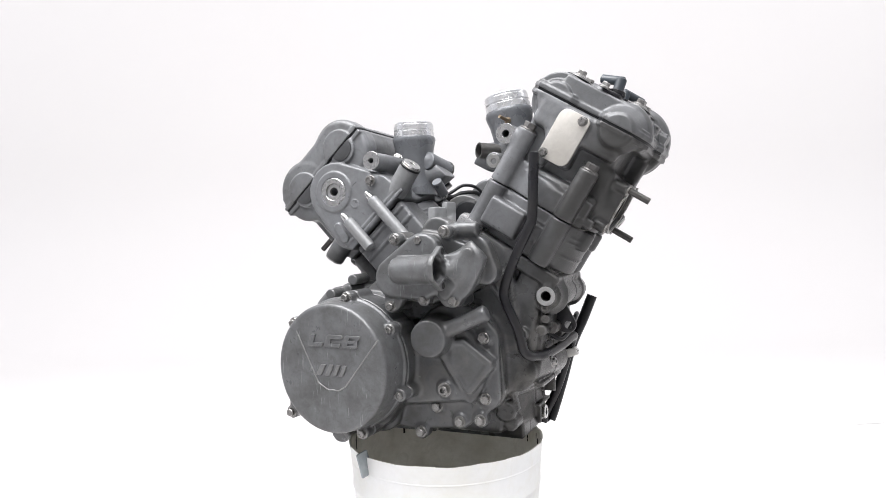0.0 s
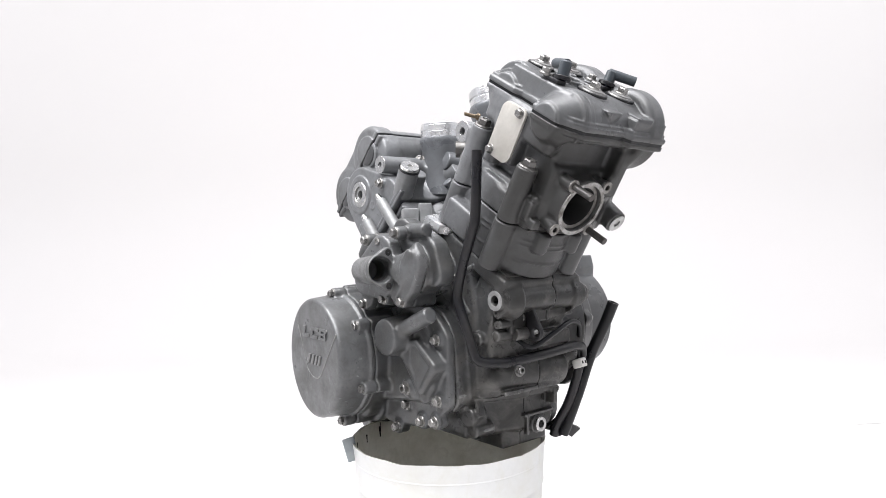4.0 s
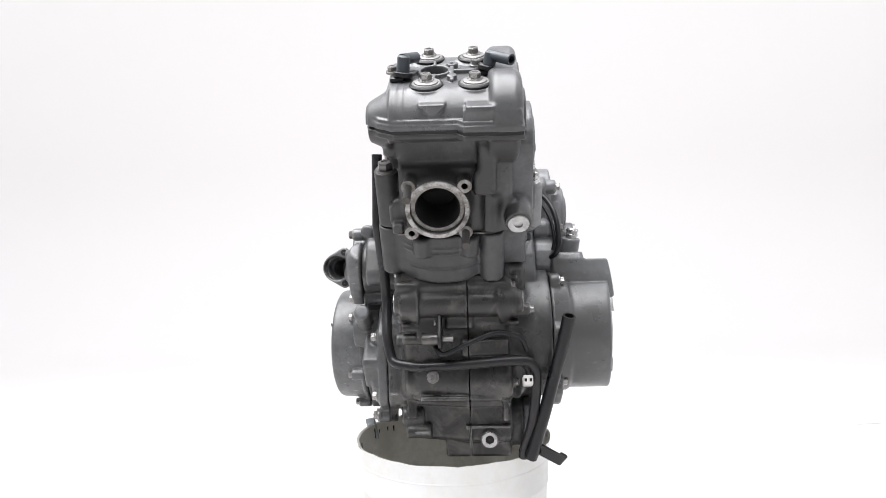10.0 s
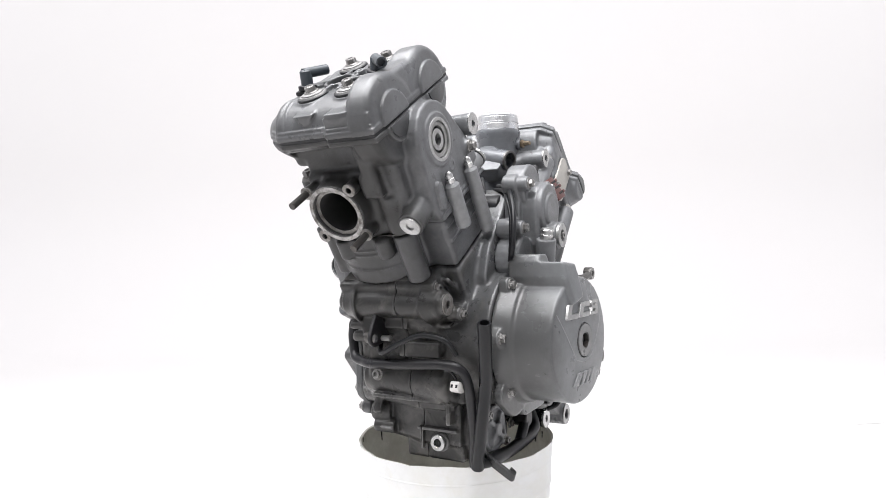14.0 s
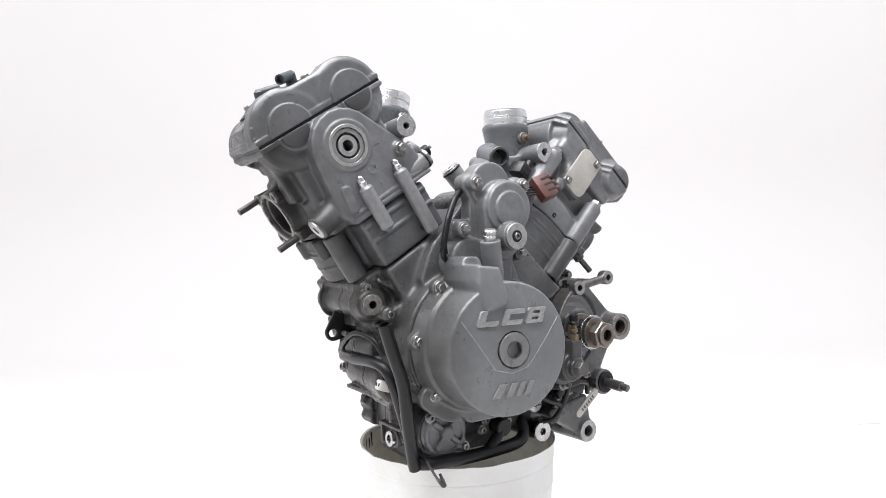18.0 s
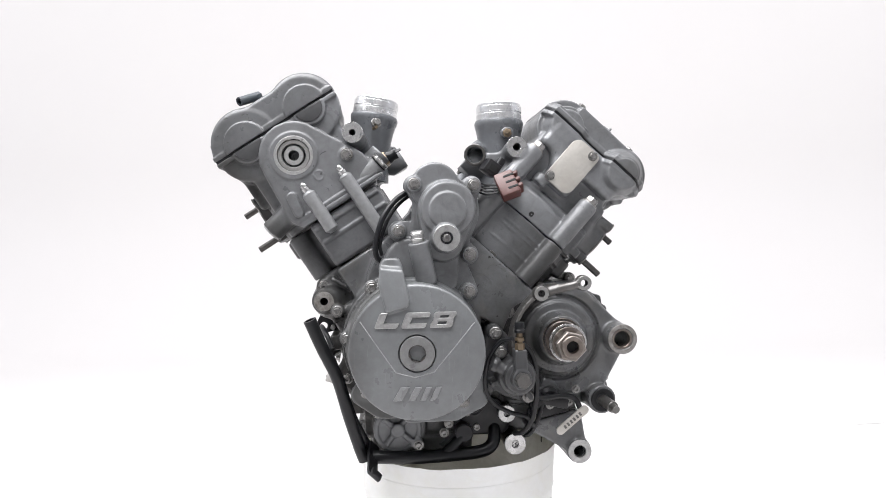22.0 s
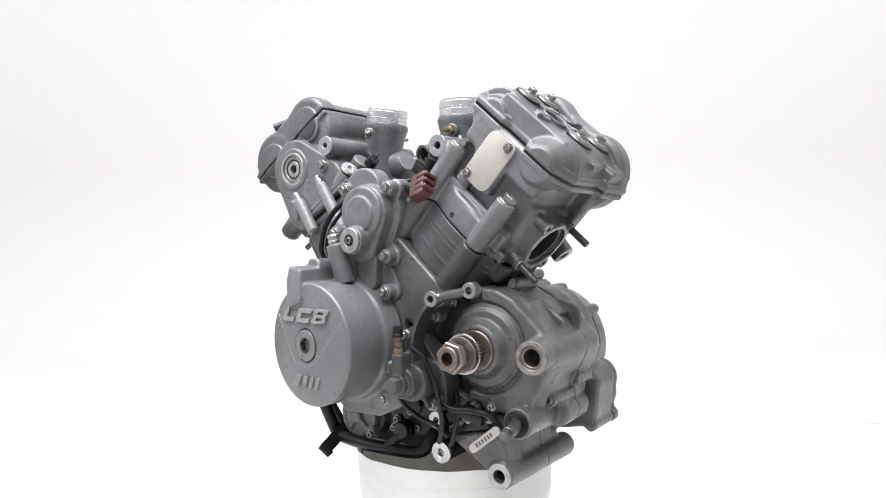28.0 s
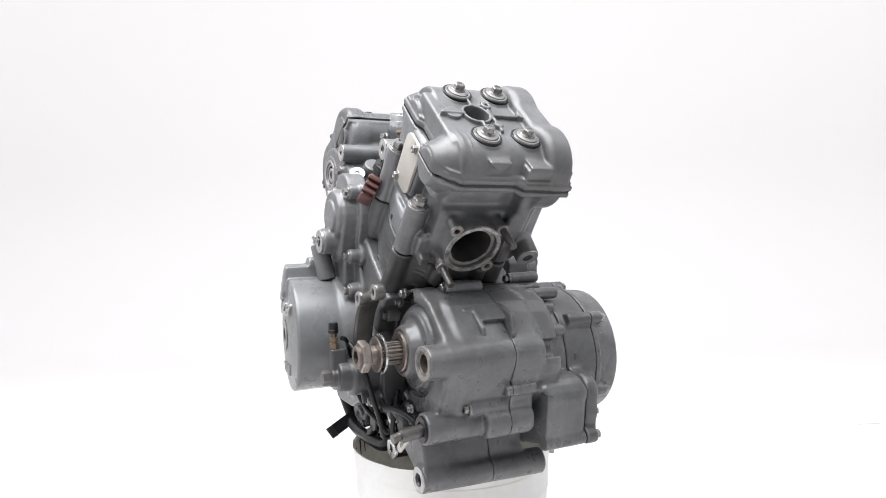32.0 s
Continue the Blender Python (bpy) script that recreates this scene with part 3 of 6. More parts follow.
def crankcase_solid():
    s = Solid((-0.215, -0.145, 0.350), (0.245, 0.100, 0.735), 0.0020)
    body = [(-0.172, 0.602), (-0.168, 0.572), (-0.158, 0.545), (-0.148, 0.528), (-0.146, 0.480), (-0.134, 0.447),
            (0.030, 0.430), (0.090, 0.425), (0.130, 0.430), (0.140, 0.586), (0.118, 0.586), (0.111, 0.571), (0.0194, 0.650), (-0.03, 0.656), (-0.069, 0.660)]
    s.add(d_slab(body, 1, -0.078, 0.036, 0.006))
    s.add(d_slab([(-0.112, 0.630), (-0.122, 0.56), (-0.128, 0.447)] + body[6:], 1, -0.095, 0.056, 0.006), k=0.008)
    rear = [(0.100, 0.430), (0.185, 0.424), (0.200, 0.455), (0.222, 0.500), (0.218, 0.530), (0.185, 0.572), (0.155, 0.588), (0.100, 0.586)]
    s.add(d_slab(rear, 1, -0.095, 0.010, 0.006), k=0.004)
    # cylinder decks
    s.add(d_box_in(FRONT, (0.000, 0.012, 0.117), (0.066, 0.068, 0.010), 0.005), d_box_in(FRONT, (-0.018, 0.084, 0.104), (0.050, 0.018, 0.0225), 0.005), d_box_in(REAR, (-0.018, 0.084, 0.104), (0.048, 0.016, 0.0225), 0.005), d_box_in(REAR, (0.002, 0.006, 0.095), (0.066, 0.074, 0.034), 0.005), k=0.006)
    s.add(d_slab([(-0.02, 0.605), (0.050, 0.600), (0.085, 0.560), (0.070, 0.470), (0.040, 0.440), (-0.02, 0.440)], 1, -0.107, -0.05, 0.004), k=0.004)
    # crank drum and flywheel side
    s.add(d_cyl((-0.056, -0.05, 0.522), (-0.056, -0.134, 0.522), 0.087, 0.003), k=0.010)
    s.add(d_hull([(-0.016, 0.680, 0.033), (-0.05, 0.61, 0.055), (-0.10, 0.60, 0.012)], 1, -0.118, -0.03, 0.003), k=0.006)
    # gearbox
    s.add(d_hull([(0.130, 0.520, 0.070), (0.206, 0.514, 0.020), (0.175, 0.47, 0.025), (0.09, 0.49, 0.055)], 1, -0.112, 0.008, 0.005), k=0.006)
    s.add(d_hull([(0.150, 0.525, 0.058), (0.185, 0.50, 0.035), (0.11, 0.53, 0.055)], 1, -0.03, 0.042, 0.010), k=0.006)
    # clutch side
    s.add(d_cyl((0.092, 0.015, 0.487), (0.092, 0.075, 0.487), 0.0885, 0.003), k=0.006)
    s.add(d_cyl((0.150, 0.01, 0.556), (0.150, 0.075, 0.556), 0.0075, 0.002), d_cyl((0.120, -0.02, 0.580), (0.120, 0.075, 0.580), 0.0075, 0.002), d_cyl((0.172, 0.01, 0.530), (0.172, 0.075, 0.530), 0.0075, 0.002), k=0.004)
    s.add(d_hull([(-0.045, 0.505, 0.060), (-0.085, 0.450, 0.024), (0.02, 0.45, 0.05)], 1, 0.03, 0.075, 0.003), k=0.006)
    s.add(d_hull([(0.165, 0.450, 0.034), (0.11, 0.43, 0.034)], 1, -0.002, 0.075, 0.004), k=0.005)
    s.add(d_hull([(-0.02, 0.610, 0.045), (-0.065, 0.605, 0.026), (0.01, 0.57, 0.03), (-0.03, 0.64, 0.03)], 1, 0.03, 0.075, 0.003), k=0.006)
    # mount tubes
    s.add(d_cyl((-0.167, -0.095, 0.572), (-0.161, 0.057, 0.572), 0.0135, 0.0015), d_cyl((-0.158, 0.030, 0.572), (-0.160, 0.048, 0.572), (0.028, 0.0165), 0.003), d_cyl((-0.160, -0.070, 0.572), (-0.165, -0.088, 0.572), (0.026, 0.0165), 0.003), d_cyl((0.209, -0.137, 0.515), (0.207, 0.012, 0.515), 0.0190, 0.002), k=0.006)
    s.add(d_cyl((0.184, -0.128, 0.437), (0.184, 0.05, 0.437), 0.0180, 0.002), d_cyl((0.201, -0.079, 0.457), (0.201, 0.002, 0.457), 0.0095, 0.002),
          d_cyl((0.155, -0.121, 0.370), (0.158, 0.045, 0.366), 0.0160, 0.002), d_box((0.198, -0.006, 0.462), (0.012, 0.026, 0.014), 0.003, (0, 25, 0)), k=0.003)
    # lower lobe of the clutch side
    s.add(d_hull([(0.196, 0.456, 0.026), (0.196, 0.422, 0.022), (0.11, 0.41, 0.026), (0.12, 0.45, 0.03)], 1, 0.012, 0.0748, 0.010), d_cyl((0.209, 0.014, 0.404), (0.209, 0.0748, 0.404), 0.0085, 0.002), k=0.004)
    # lower webs, sump
    s.add(d_hull([(0.155, 0.374, 0.011), (0.152, 0.414, 0.008), (0.094, 0.404, 0.006)], 1, -0.117, -0.085, 0.003), k=0.004)
    s.add(d_hull([(0.155, 0.372, 0.008), (0.145, 0.425, 0.012)], 1, -0.10, 0.02, 0.003), k=0.004)
    sump = [(-0.1205, -0.082), (-0.1205, -0.030), (-0.096, 0.054), (0.060, 0.054), (0.110, 0.020), (0.110, -0.082)]
    s.add(d_slab(sump, 2, 0.388, 0.455, 0.009), d_slab([(-0.134, -0.080), (-0.132, -0.02), (-0.112, 0.046), (0.0, 0.05), (0.0, -0.08)], 2, 0.436, 0.462, 0.006), d_box((-0.045, -0.04, 0.379), (0.066, 0.042, 0.011), 0.004), d_box((0.05, 0.0, 0.393), (0.05, 0.05, 0.012), 0.006), k=0.003)
    s.add(d_cyl((-0.133, -0.085, 0.472), (-0.117, 0.048, 0.472), 0.0245, 0.008), k=0.006)
    s.add(d_cyl((-0.075, -0.04, 0.407), (-0.075, -0.098, 0.407), 0.034, 0.002), k=0.004)
    # ribs, pads and bolt tubes on the front
    s.add(d_box((-0.166, -0.018, 0.596), (0.008, 0.034, 0.009), 0.003), d_cyl((-0.166, -0.088, 0.572), (-0.161, 0.05, 0.572), 0.0175, 0.002), d_box((-0.158, -0.020, 0.552), (0.006, 0.016, 0.012), 0.002), k=0.003)
    s.add(d_cyl((-0.150, -0.105, 0.560), (-0.150, -0.060, 0.560), 0.0085, 0.002), d_cyl((-0.168, -0.082, 0.591), (-0.168, -0.045, 0.591), 0.0090, 0.002), d_cyl((-0.166, 0.0, 0.592), (-0.166, 0.036, 0.592), 0.0085, 0.002), k=0.003)
    s.add(d_box((-0.152, -0.050, 0.516), (0.010, 0.028, 0.010), 0.003), d_box((-0.156, 0.018, 0.545), (0.006, 0.014, 0.016), 0.002), d_cyl((-0.158, 0.030, 0.557), (-0.158, 0.052, 0.557), 0.0075, 0.0015), d_cyl((-0.158, 0.030, 0.542), (-0.158, 0.051, 0.542), 0.0055, 0.001), k=0.003)
    s.add(d_cyl((-0.152, 0.018, 0.527), (-0.152, 0.050, 0.527), 0.0070, 0.001), d_cyl((-0.146, -0.080, 0.520), (-0.146, -0.040, 0.520), 0.008, 0.002), k=0.002)
    s.add(d_box((-0.126, -0.074, 0.437), (0.012, 0.003, 0.016), 0.001), d_box((-0.124, -0.052, 0.411), (0.004, 0.028, 0.0020), 0.0008), d_box((-0.124, -0.030, 0.398), (0.004, 0.002, 0.014), 0.0008), k=0.0015)
    s.add(d_hull([(-0.135, 0.590, 0.016), (-0.118, 0.545, 0.022), (-0.120, 0.50, 0.022)], 1, 0.03, 0.050, 0.008),
          d_cyl((-0.140, 0.030, 0.548), (-0.140, 0.050, 0.548), 0.008, 0.0015), d_cyl((-0.128, 0.030, 0.522), (-0.128, 0.060, 0.522), 0.009, 0.0015), d_hull([(-0.118, 0.50, 0.010), (-0.135, 0.545, 0.007)], 1, 0.03, 0.047, 0.002), k=0.003)
    s.add(d_cyl((-0.100, 0.030, 0.420), (-0.104, 0.058, 0.420), 0.013, 0.003), d_cyl((-0.108, 0.02, 0.402), (-0.108, 0.052, 0.402), 0.009, 0.002), d_box((-0.085, 0.046, 0.404), (0.030, 0.004, 0.0025), 0.001), d_box((-0.112, 0.044, 0.440), (0.0025, 0.006, 0.020), 0.001, (0, 15, 0)), k=0.004)
    s.add(d_box((-0.090, 0.058, 0.585), (0.0022, 0.006, 0.040), 0.001, (0, 35, 0)), d_box((-0.108, 0.058, 0.604), (0.018, 0.004, 0.0022), 0.001, (0, 32, 0)), k=0.002)
    s.add(d_box((-0.134, -0.083, 0.588), (0.026, 0.008, 0.0025), 0.001, (0, 30, 0)), d_box((-0.132, -0.083, 0.553), (0.026, 0.008, 0.0025), 0.001, (0, -20, 0)), d_hull([(-0.110, 0.60, 0.006), (-0.122, 0.56, 0.010), (-0.118, 0.50, 0.006)], 1, -0.100, -0.07, 0.002), k=0.003)
    s.add(d_box((-0.142, -0.02, 0.452), (0.006, 0.050, 0.0025), 0.001), k=0.002)
    # side of the cylinder root on the generator side
    s.add(d_cyl((-0.140, -0.088, 0.566), (-0.118, -0.092, 0.545), 0.009, 0.003), d_box((-0.128, -0.096, 0.570), (0.020, 0.003, 0.0025), 0.001, (0, -40, 0)), k=0.004)
    s.add(d_cyl((0.213, 0.020, 0.458), (0.211, 0.0748, 0.458), 0.0085, 0.002), k=0.004)
    # deep slot between the shift shaft tube and the clutch lobe
    s.cut(d_hull([(0.235, 0.468, 0.010), (0.190, 0.436, 0.016), (0.235, 0.40, 0.02)], 1, 0.002, 0.0165, 0.003), d_hull([(0.172, 0.400, 0.014), (0.21, 0.395, 0.02), (0.20, 0.42, 0.015)], 1, 0.000, 0.0155, 0.003), k=0.002)
    s.add(d_box((0.207, -0.018, 0.4745), (0.013, 0.020, 0.0055), 0.0015), d_cyl((0.197, -0.060, 0.437), (0.197, 0.002, 0.437), 0.0185, 0.004), k=0.003)
    # hollows
    s.cut(d_cyl((0.209, -0.15, 0.515), (0.207, 0.08, 0.515), 0.0125, 0.001), d_cyl((-0.1675, -0.11, 0.572), (-0.164, -0.03, 0.572), 0.0050, 0.0005), d_cyl((-0.161, 0.07, 0.572), (-0.161, 0.02, 0.572), 0.0062, 0.0005),
          d_cyl((0.155, -0.13, 0.370), (0.155, -0.05, 0.370), 0.0080, 0.0005))
    s.cut(d_cyl((0.133, -0.140, 0.517), (0.133, -0.1045, 0.517), 0.0555, 0.004), k=0.003)
    s.cut(d_hull([(0.075, 0.50, 0.030), (0.085, 0.545, 0.02)], 1, -0.14, -0.104, 0.003), k=0.003)
    s.cut(d_slab(SPROCKET_ARC, 1, -0.14, -0.104, 0.001), k=0.002)
    s.add(d_cyl((0.133, -0.085, 0.517), (0.133, -0.1085, 0.517), 0.0535, 0.002), d_cyl((0.133, -0.085, 0.517), (0.133, -0.1125, 0.517), 0.0500, 0.002), d_cyl((0.133, -0.085, 0.517), (0.133, -0.1155, 0.517), 0.0460, 0.002), d_cyl((0.133, -0.100, 0.517), (0.133, -0.131, 0.517), (0.0435, 0.0285), 0.002), k=0.0015)
    return s


_case = crankcase_solid()
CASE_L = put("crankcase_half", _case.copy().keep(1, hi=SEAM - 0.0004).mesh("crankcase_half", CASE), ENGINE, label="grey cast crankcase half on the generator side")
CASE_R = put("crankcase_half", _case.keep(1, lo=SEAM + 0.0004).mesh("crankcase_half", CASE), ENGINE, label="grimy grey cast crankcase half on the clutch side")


# thin black sheet laid over the floor of the sprocket recess
part("recess_sheet", moved(cutout(SPROCKET_ARC, 0.0008, 0), Matrix.Translation((0, -0.1040, 0)) @ Matrix.Rotation(radians(90), 4, "X")), RECESS_BLACK, CASE_L, "thin black sheet on the floor of the sprocket recess")


# ---- cylinders, heads, covers ----
RIM_LINE = [(0.075, -0.040), (0.0755, 0.024), (0.083, 0.031), (0.084, 0.092), (-0.092, 0.092), (-0.093, -0.038), (-0.082, -0.055), (-0.036, -0.055), (-0.026, -0.0485), (0.004, -0.0495), (0.014, -0.069), (0.048, -0.069), (0.066, -0.056)]


def inset(line, d):
    """An outline drawn in by d."""
    out = []
    for k in range(len(line)):
        a, b, c = Vector(line[k - 1]), Vector(line[k]), Vector(line[(k + 1) % len(line)])
        p, q = (b - a).normalized(), (c - b).normalized()
        n = Vector((-p.y, p.x)) + Vector((-q.y, q.x))
        n = n / max(0.5, n.length_squared / 2)
        out.append(tuple(b + d * n))
    return out


BOLT_SEATS = [(v, w) for v in (0.033, -0.054) for w in (-0.006, 0.044)]


def barrel_solid(front):
    s = Solid((-0.115, -0.085, 0.118), (0.095, 0.125, 0.205), 0.0016)
    s.add(d_box((-0.008, 0.006, 0.160), (0.054, 0.058, 0.0312), 0.010))
    s.add(d_cyl((0.003, 0.004, 0.1288), (0.003, 0.004, 0.1912), 0.0640, 0.002), d_cyl((-0.014, 0.004, 0.1288), (-0.014, 0.004, 0.1912), 0.0625, 0.002), k=0.006)
    for uu in (0.149, 0.169, 0.176):
        s.add(d_cyl((0.003, 0.004, uu - 0.0011), (0.003, 0.004, uu + 0.0011), 0.0653, 0.0005), d_cyl((-0.014, 0.004, uu - 0.0011), (-0.014, 0.004, uu + 0.0011), 0.0638, 0.0005), k=0.0006)
    s.add(d_box((-0.020, 0.075, 0.160), (0.050, 0.026, 0.0312), 0.005), k=0.006)
    for v, w in ((0.031, -0.057), (-0.067, -0.051), (0.052, 0.060)):
        s.add(d_cyl((v, w, 0.1288), (v, w, 0.1912), 0.0138, 0.001), k=0.004)
    for v, w in ((0.062, -0.02), (0.062, 0.035)):
        s.add(d_cyl((v, w, 0.165), (v, w, 0.1912), 0.010, 0.004), k=0.004)
    if front:
        s.add(d_box((-0.034, -0.060, 0.157), (0.026, 0.013, 0.019), 0.005), k=0.0025)
    s.add(d_box((-0.02, 0.100, 0.163), (0.048, 0.0032, 0.0022), 0.001), d_box((-0.02, 0.100, 0.182), (0.048, 0.0032, 0.0022), 0.001), k=0.002)
    return s.keep(2, 0.1288, 0.1912)


def head_solid():
    s = Solid((-0.125, -0.090, 0.185), (0.105, 0.130, 0.328), 0.0015)
    s.add(d_box((-0.008, 0.021, 0.245), (0.066, 0.062, 0.054), 0.006))
    for v, ra, rb, end in ((0.036, 0.0380, 0.0205, -0.0680), (-0.056, 0.0300, 0.0215, -0.055)):
        s.add(d_cyl((v, end + 0.022, 0.3185), (v, 0.078, 0.3185), 0.0360, 0.002), d_cyl((v, -0.030, 0.3185), (v, end, 0.3185), (ra, rb), 0.002), k=0.003)
    s.add(d_cyl((0.037, 0.055, 0.318), (0.037, 0.088, 0.318), 0.0445, 0.006), d_cyl((-0.048, 0.055, 0.318), (-0.048, 0.088, 0.318), 0.0435, 0.006), k=0.004)
    s.add(d_box((-0.010, 0.006, 0.300), (0.060, 0.062, 0.020), 0.008), k=0.004)
    # rim under the cover
    s.add(d_slab(RIM_LINE, 2, 0.3130, 0.3195, 0.0015), k=0.002)
    # chain side panel
    s.add(d_hull([(-0.004, 0.275, 0.044), (-0.055, 0.225, 0.024), (0.015, 0.215, 0.030), (-0.070, 0.207, 0.012)], 1, 0.06, 0.106, 0.003), k=0.004)
    s.add(d_cyl((-0.004, 0.09, 0.275), (-0.004, 0.1085, 0.275), 0.030, 0.001), k=0.002)
    s.add(d_cyl((-0.052, 0.085, 0.318), (-0.052, 0.094, 0.318), 0.022, 0.001), d_cyl((0.038, 0.085, 0.318), (0.038, 0.094, 0.318), 0.022, 0.001), k=0.002)
    s.add(d_hull([(0.027, 0.232, 0.0065), (0.030, 0.212, 0.0065)], 1, 0.095, 0.110, 0.001), d_box((-0.022, 0.1035, 0.2030), (0.060, 0.004, 0.0022), 0.001), d_box((-0.035, 0.1035, 0.1970), (0.050, 0.004, 0.0022), 0.001), k=0.0015)
    s.add(d_cyl((-0.0163, 0.100, 0.2375), (-0.0163, 0.1072, 0.2375), 0.0065, 0.0004), k=0.0005)
    s.cut(d_cyl((-0.0163, 0.1063, 0.2375), (-0.0163, 0.12, 0.2375), 0.0050, 0.0003), k=0.0003)
    # sleeves, mount boss, bolt columns
    s.add(d_cyl((-0.088, -0.061, 0.251), (-0.081, 0.112, 0.259), 0.0128, 0.001), k=0.005)
    s.add(d_cyl((0.030, 0.088, 0.221), (0.074, 0.088, 0.212), 0.0145, 0.0015), d_cyl((-0.060, 0.095, 0.240), (-0.060, 0.112, 0.240), 0.008, 0.001), k=0.006)
    for v, w, top in ((0.031, -0.057, 0.260), (-0.067, -0.051, 0.268)):
        s.add(d_cyl((v, w, 0.190), (v, w, top), 0.0128, 0.0015), k=0.006)
    s.add(d_box((-0.006, -0.034, 0.212), (0.062, 0.0165, 0.022), 0.006), d_cyl((-0.014, 0.004, 0.190), (-0.014, 0.004, 0.226), 0.0625, 0.005), d_cyl((0.003, 0.004, 0.190), (0.003, 0.004, 0.222), 0.0640, 0.005), k=0.004)
    s.add(d_cyl((-0.036, -0.050, 0.236), (-0.036, -0.050, 0.250), 0.010, 0.004), k=0.006)
    s.add(d_cyl((0.052, 0.060, 0.190), (0.052, 0.060, 0.24), 0.011, 0.003), k=0.006)
    # exhaust port
    s.add(d_cyl((0.03, 0.001, 0.234), (0.079, 0.001, 0.234), (0.042, 0.0345), 0.0015), k=0.008)
    for w, u in ((-0.0285, 0.2620), (0.0305, 0.2620), (-0.0285, 0.2060), (0.0305, 0.2060)):
        s.add(d_cyl((0.045, w * 0.9, 0.234 + (u - 0.234) * 0.9), (0.079, w, u), 0.0075, 0.001), k=0.004)
    # plate seat, ribs
    s.add(d_box((-0.0170, -0.0475, 0.281), (0.0210, 0.010, 0.0345), 0.006), k=0.003)
    s.add(d_cyl((-0.066, -0.04, 0.32), (-0.030, -0.05, 0.27), 0.010), k=0.006)
    s.add(d_box((0.062, 0.052, 0.275), (0.010, 0.012, 0.030), 0.004), d_box((0.058, 0.055, 0.225), (0.006, 0.003, 0.028), 0.001), k=0.005)
    s.add(d_box((0.045, -0.050, 0.215), (0.010, 0.004, 0.012), 0.002), d_box((0.05, -0.045, 0.203), (0.016, 0.006, 0.006), 0.002), k=0.002)
    # intake neck root
    s.add(d_cyl((-0.055, 0.008, 0.205), (-0.092, 0.008, 0.246), 0.031, 0.003), k=0.010)
    # water arm beside the neck
    s.add(d_cyl((-0.085, 0.006, 0.230), (-0.133, 0.004, 0.197), 0.0205, 0.007), k=0.006)
    # tensioner boss
    s.add(d_cyl((-0.060, 0.070, 0.212), (-0.100, 0.072, 0.222), 0.015, 0.002), k=0.006)
    # hollows
    s.cut(d_cyl((0.02, 0.001, 0.234), (0.10, 0.001, 0.234), 0.0245, 0.001), d_cyl((0.074, 0.001, 0.234), (0.10, 0.001, 0.234), 0.0290, 0.0005))
    for w, u in ((0.0305, 0.2620), (-0.0285, 0.2060), (-0.0285, 0.2620), (0.0305, 0.2060)):
        s.cut(d_cyl((0.06, w, u), (0.10, w, u), 0.0035, 0.0003))
    s.cut(d_cyl((-0.004, 0.098, 0.275), (-0.004, 0.13, 0.275), 0.0206, 0.0005), k=0.0005)
    s.add(d_cyl((-0.004, 0.080, 0.275), (-0.004, 0.1030, 0.275), 0.0122, 0.0005), k=0.0005)
    s.cut(d_cyl((-0.004, 0.085, 0.275), (-0.004, 0.13, 0.275), 0.0068, 0.0005), k=0.0005)
    s.cut(d_cyl((-0.081, 0.08, 0.259), (-0.081, 0.13, 0.259), 0.0040, 0.0003), d_cyl((-0.088, -0.09, 0.251), (-0.088, -0.03, 0.251), 0.0048, 0.0003))
    s.cut(d_box((0.066, 0.0, 0.290), (0.016, 0.045, 0.016), 0.005), k=0.008)
    return s.keep(2, 0.1926, 0.3195)


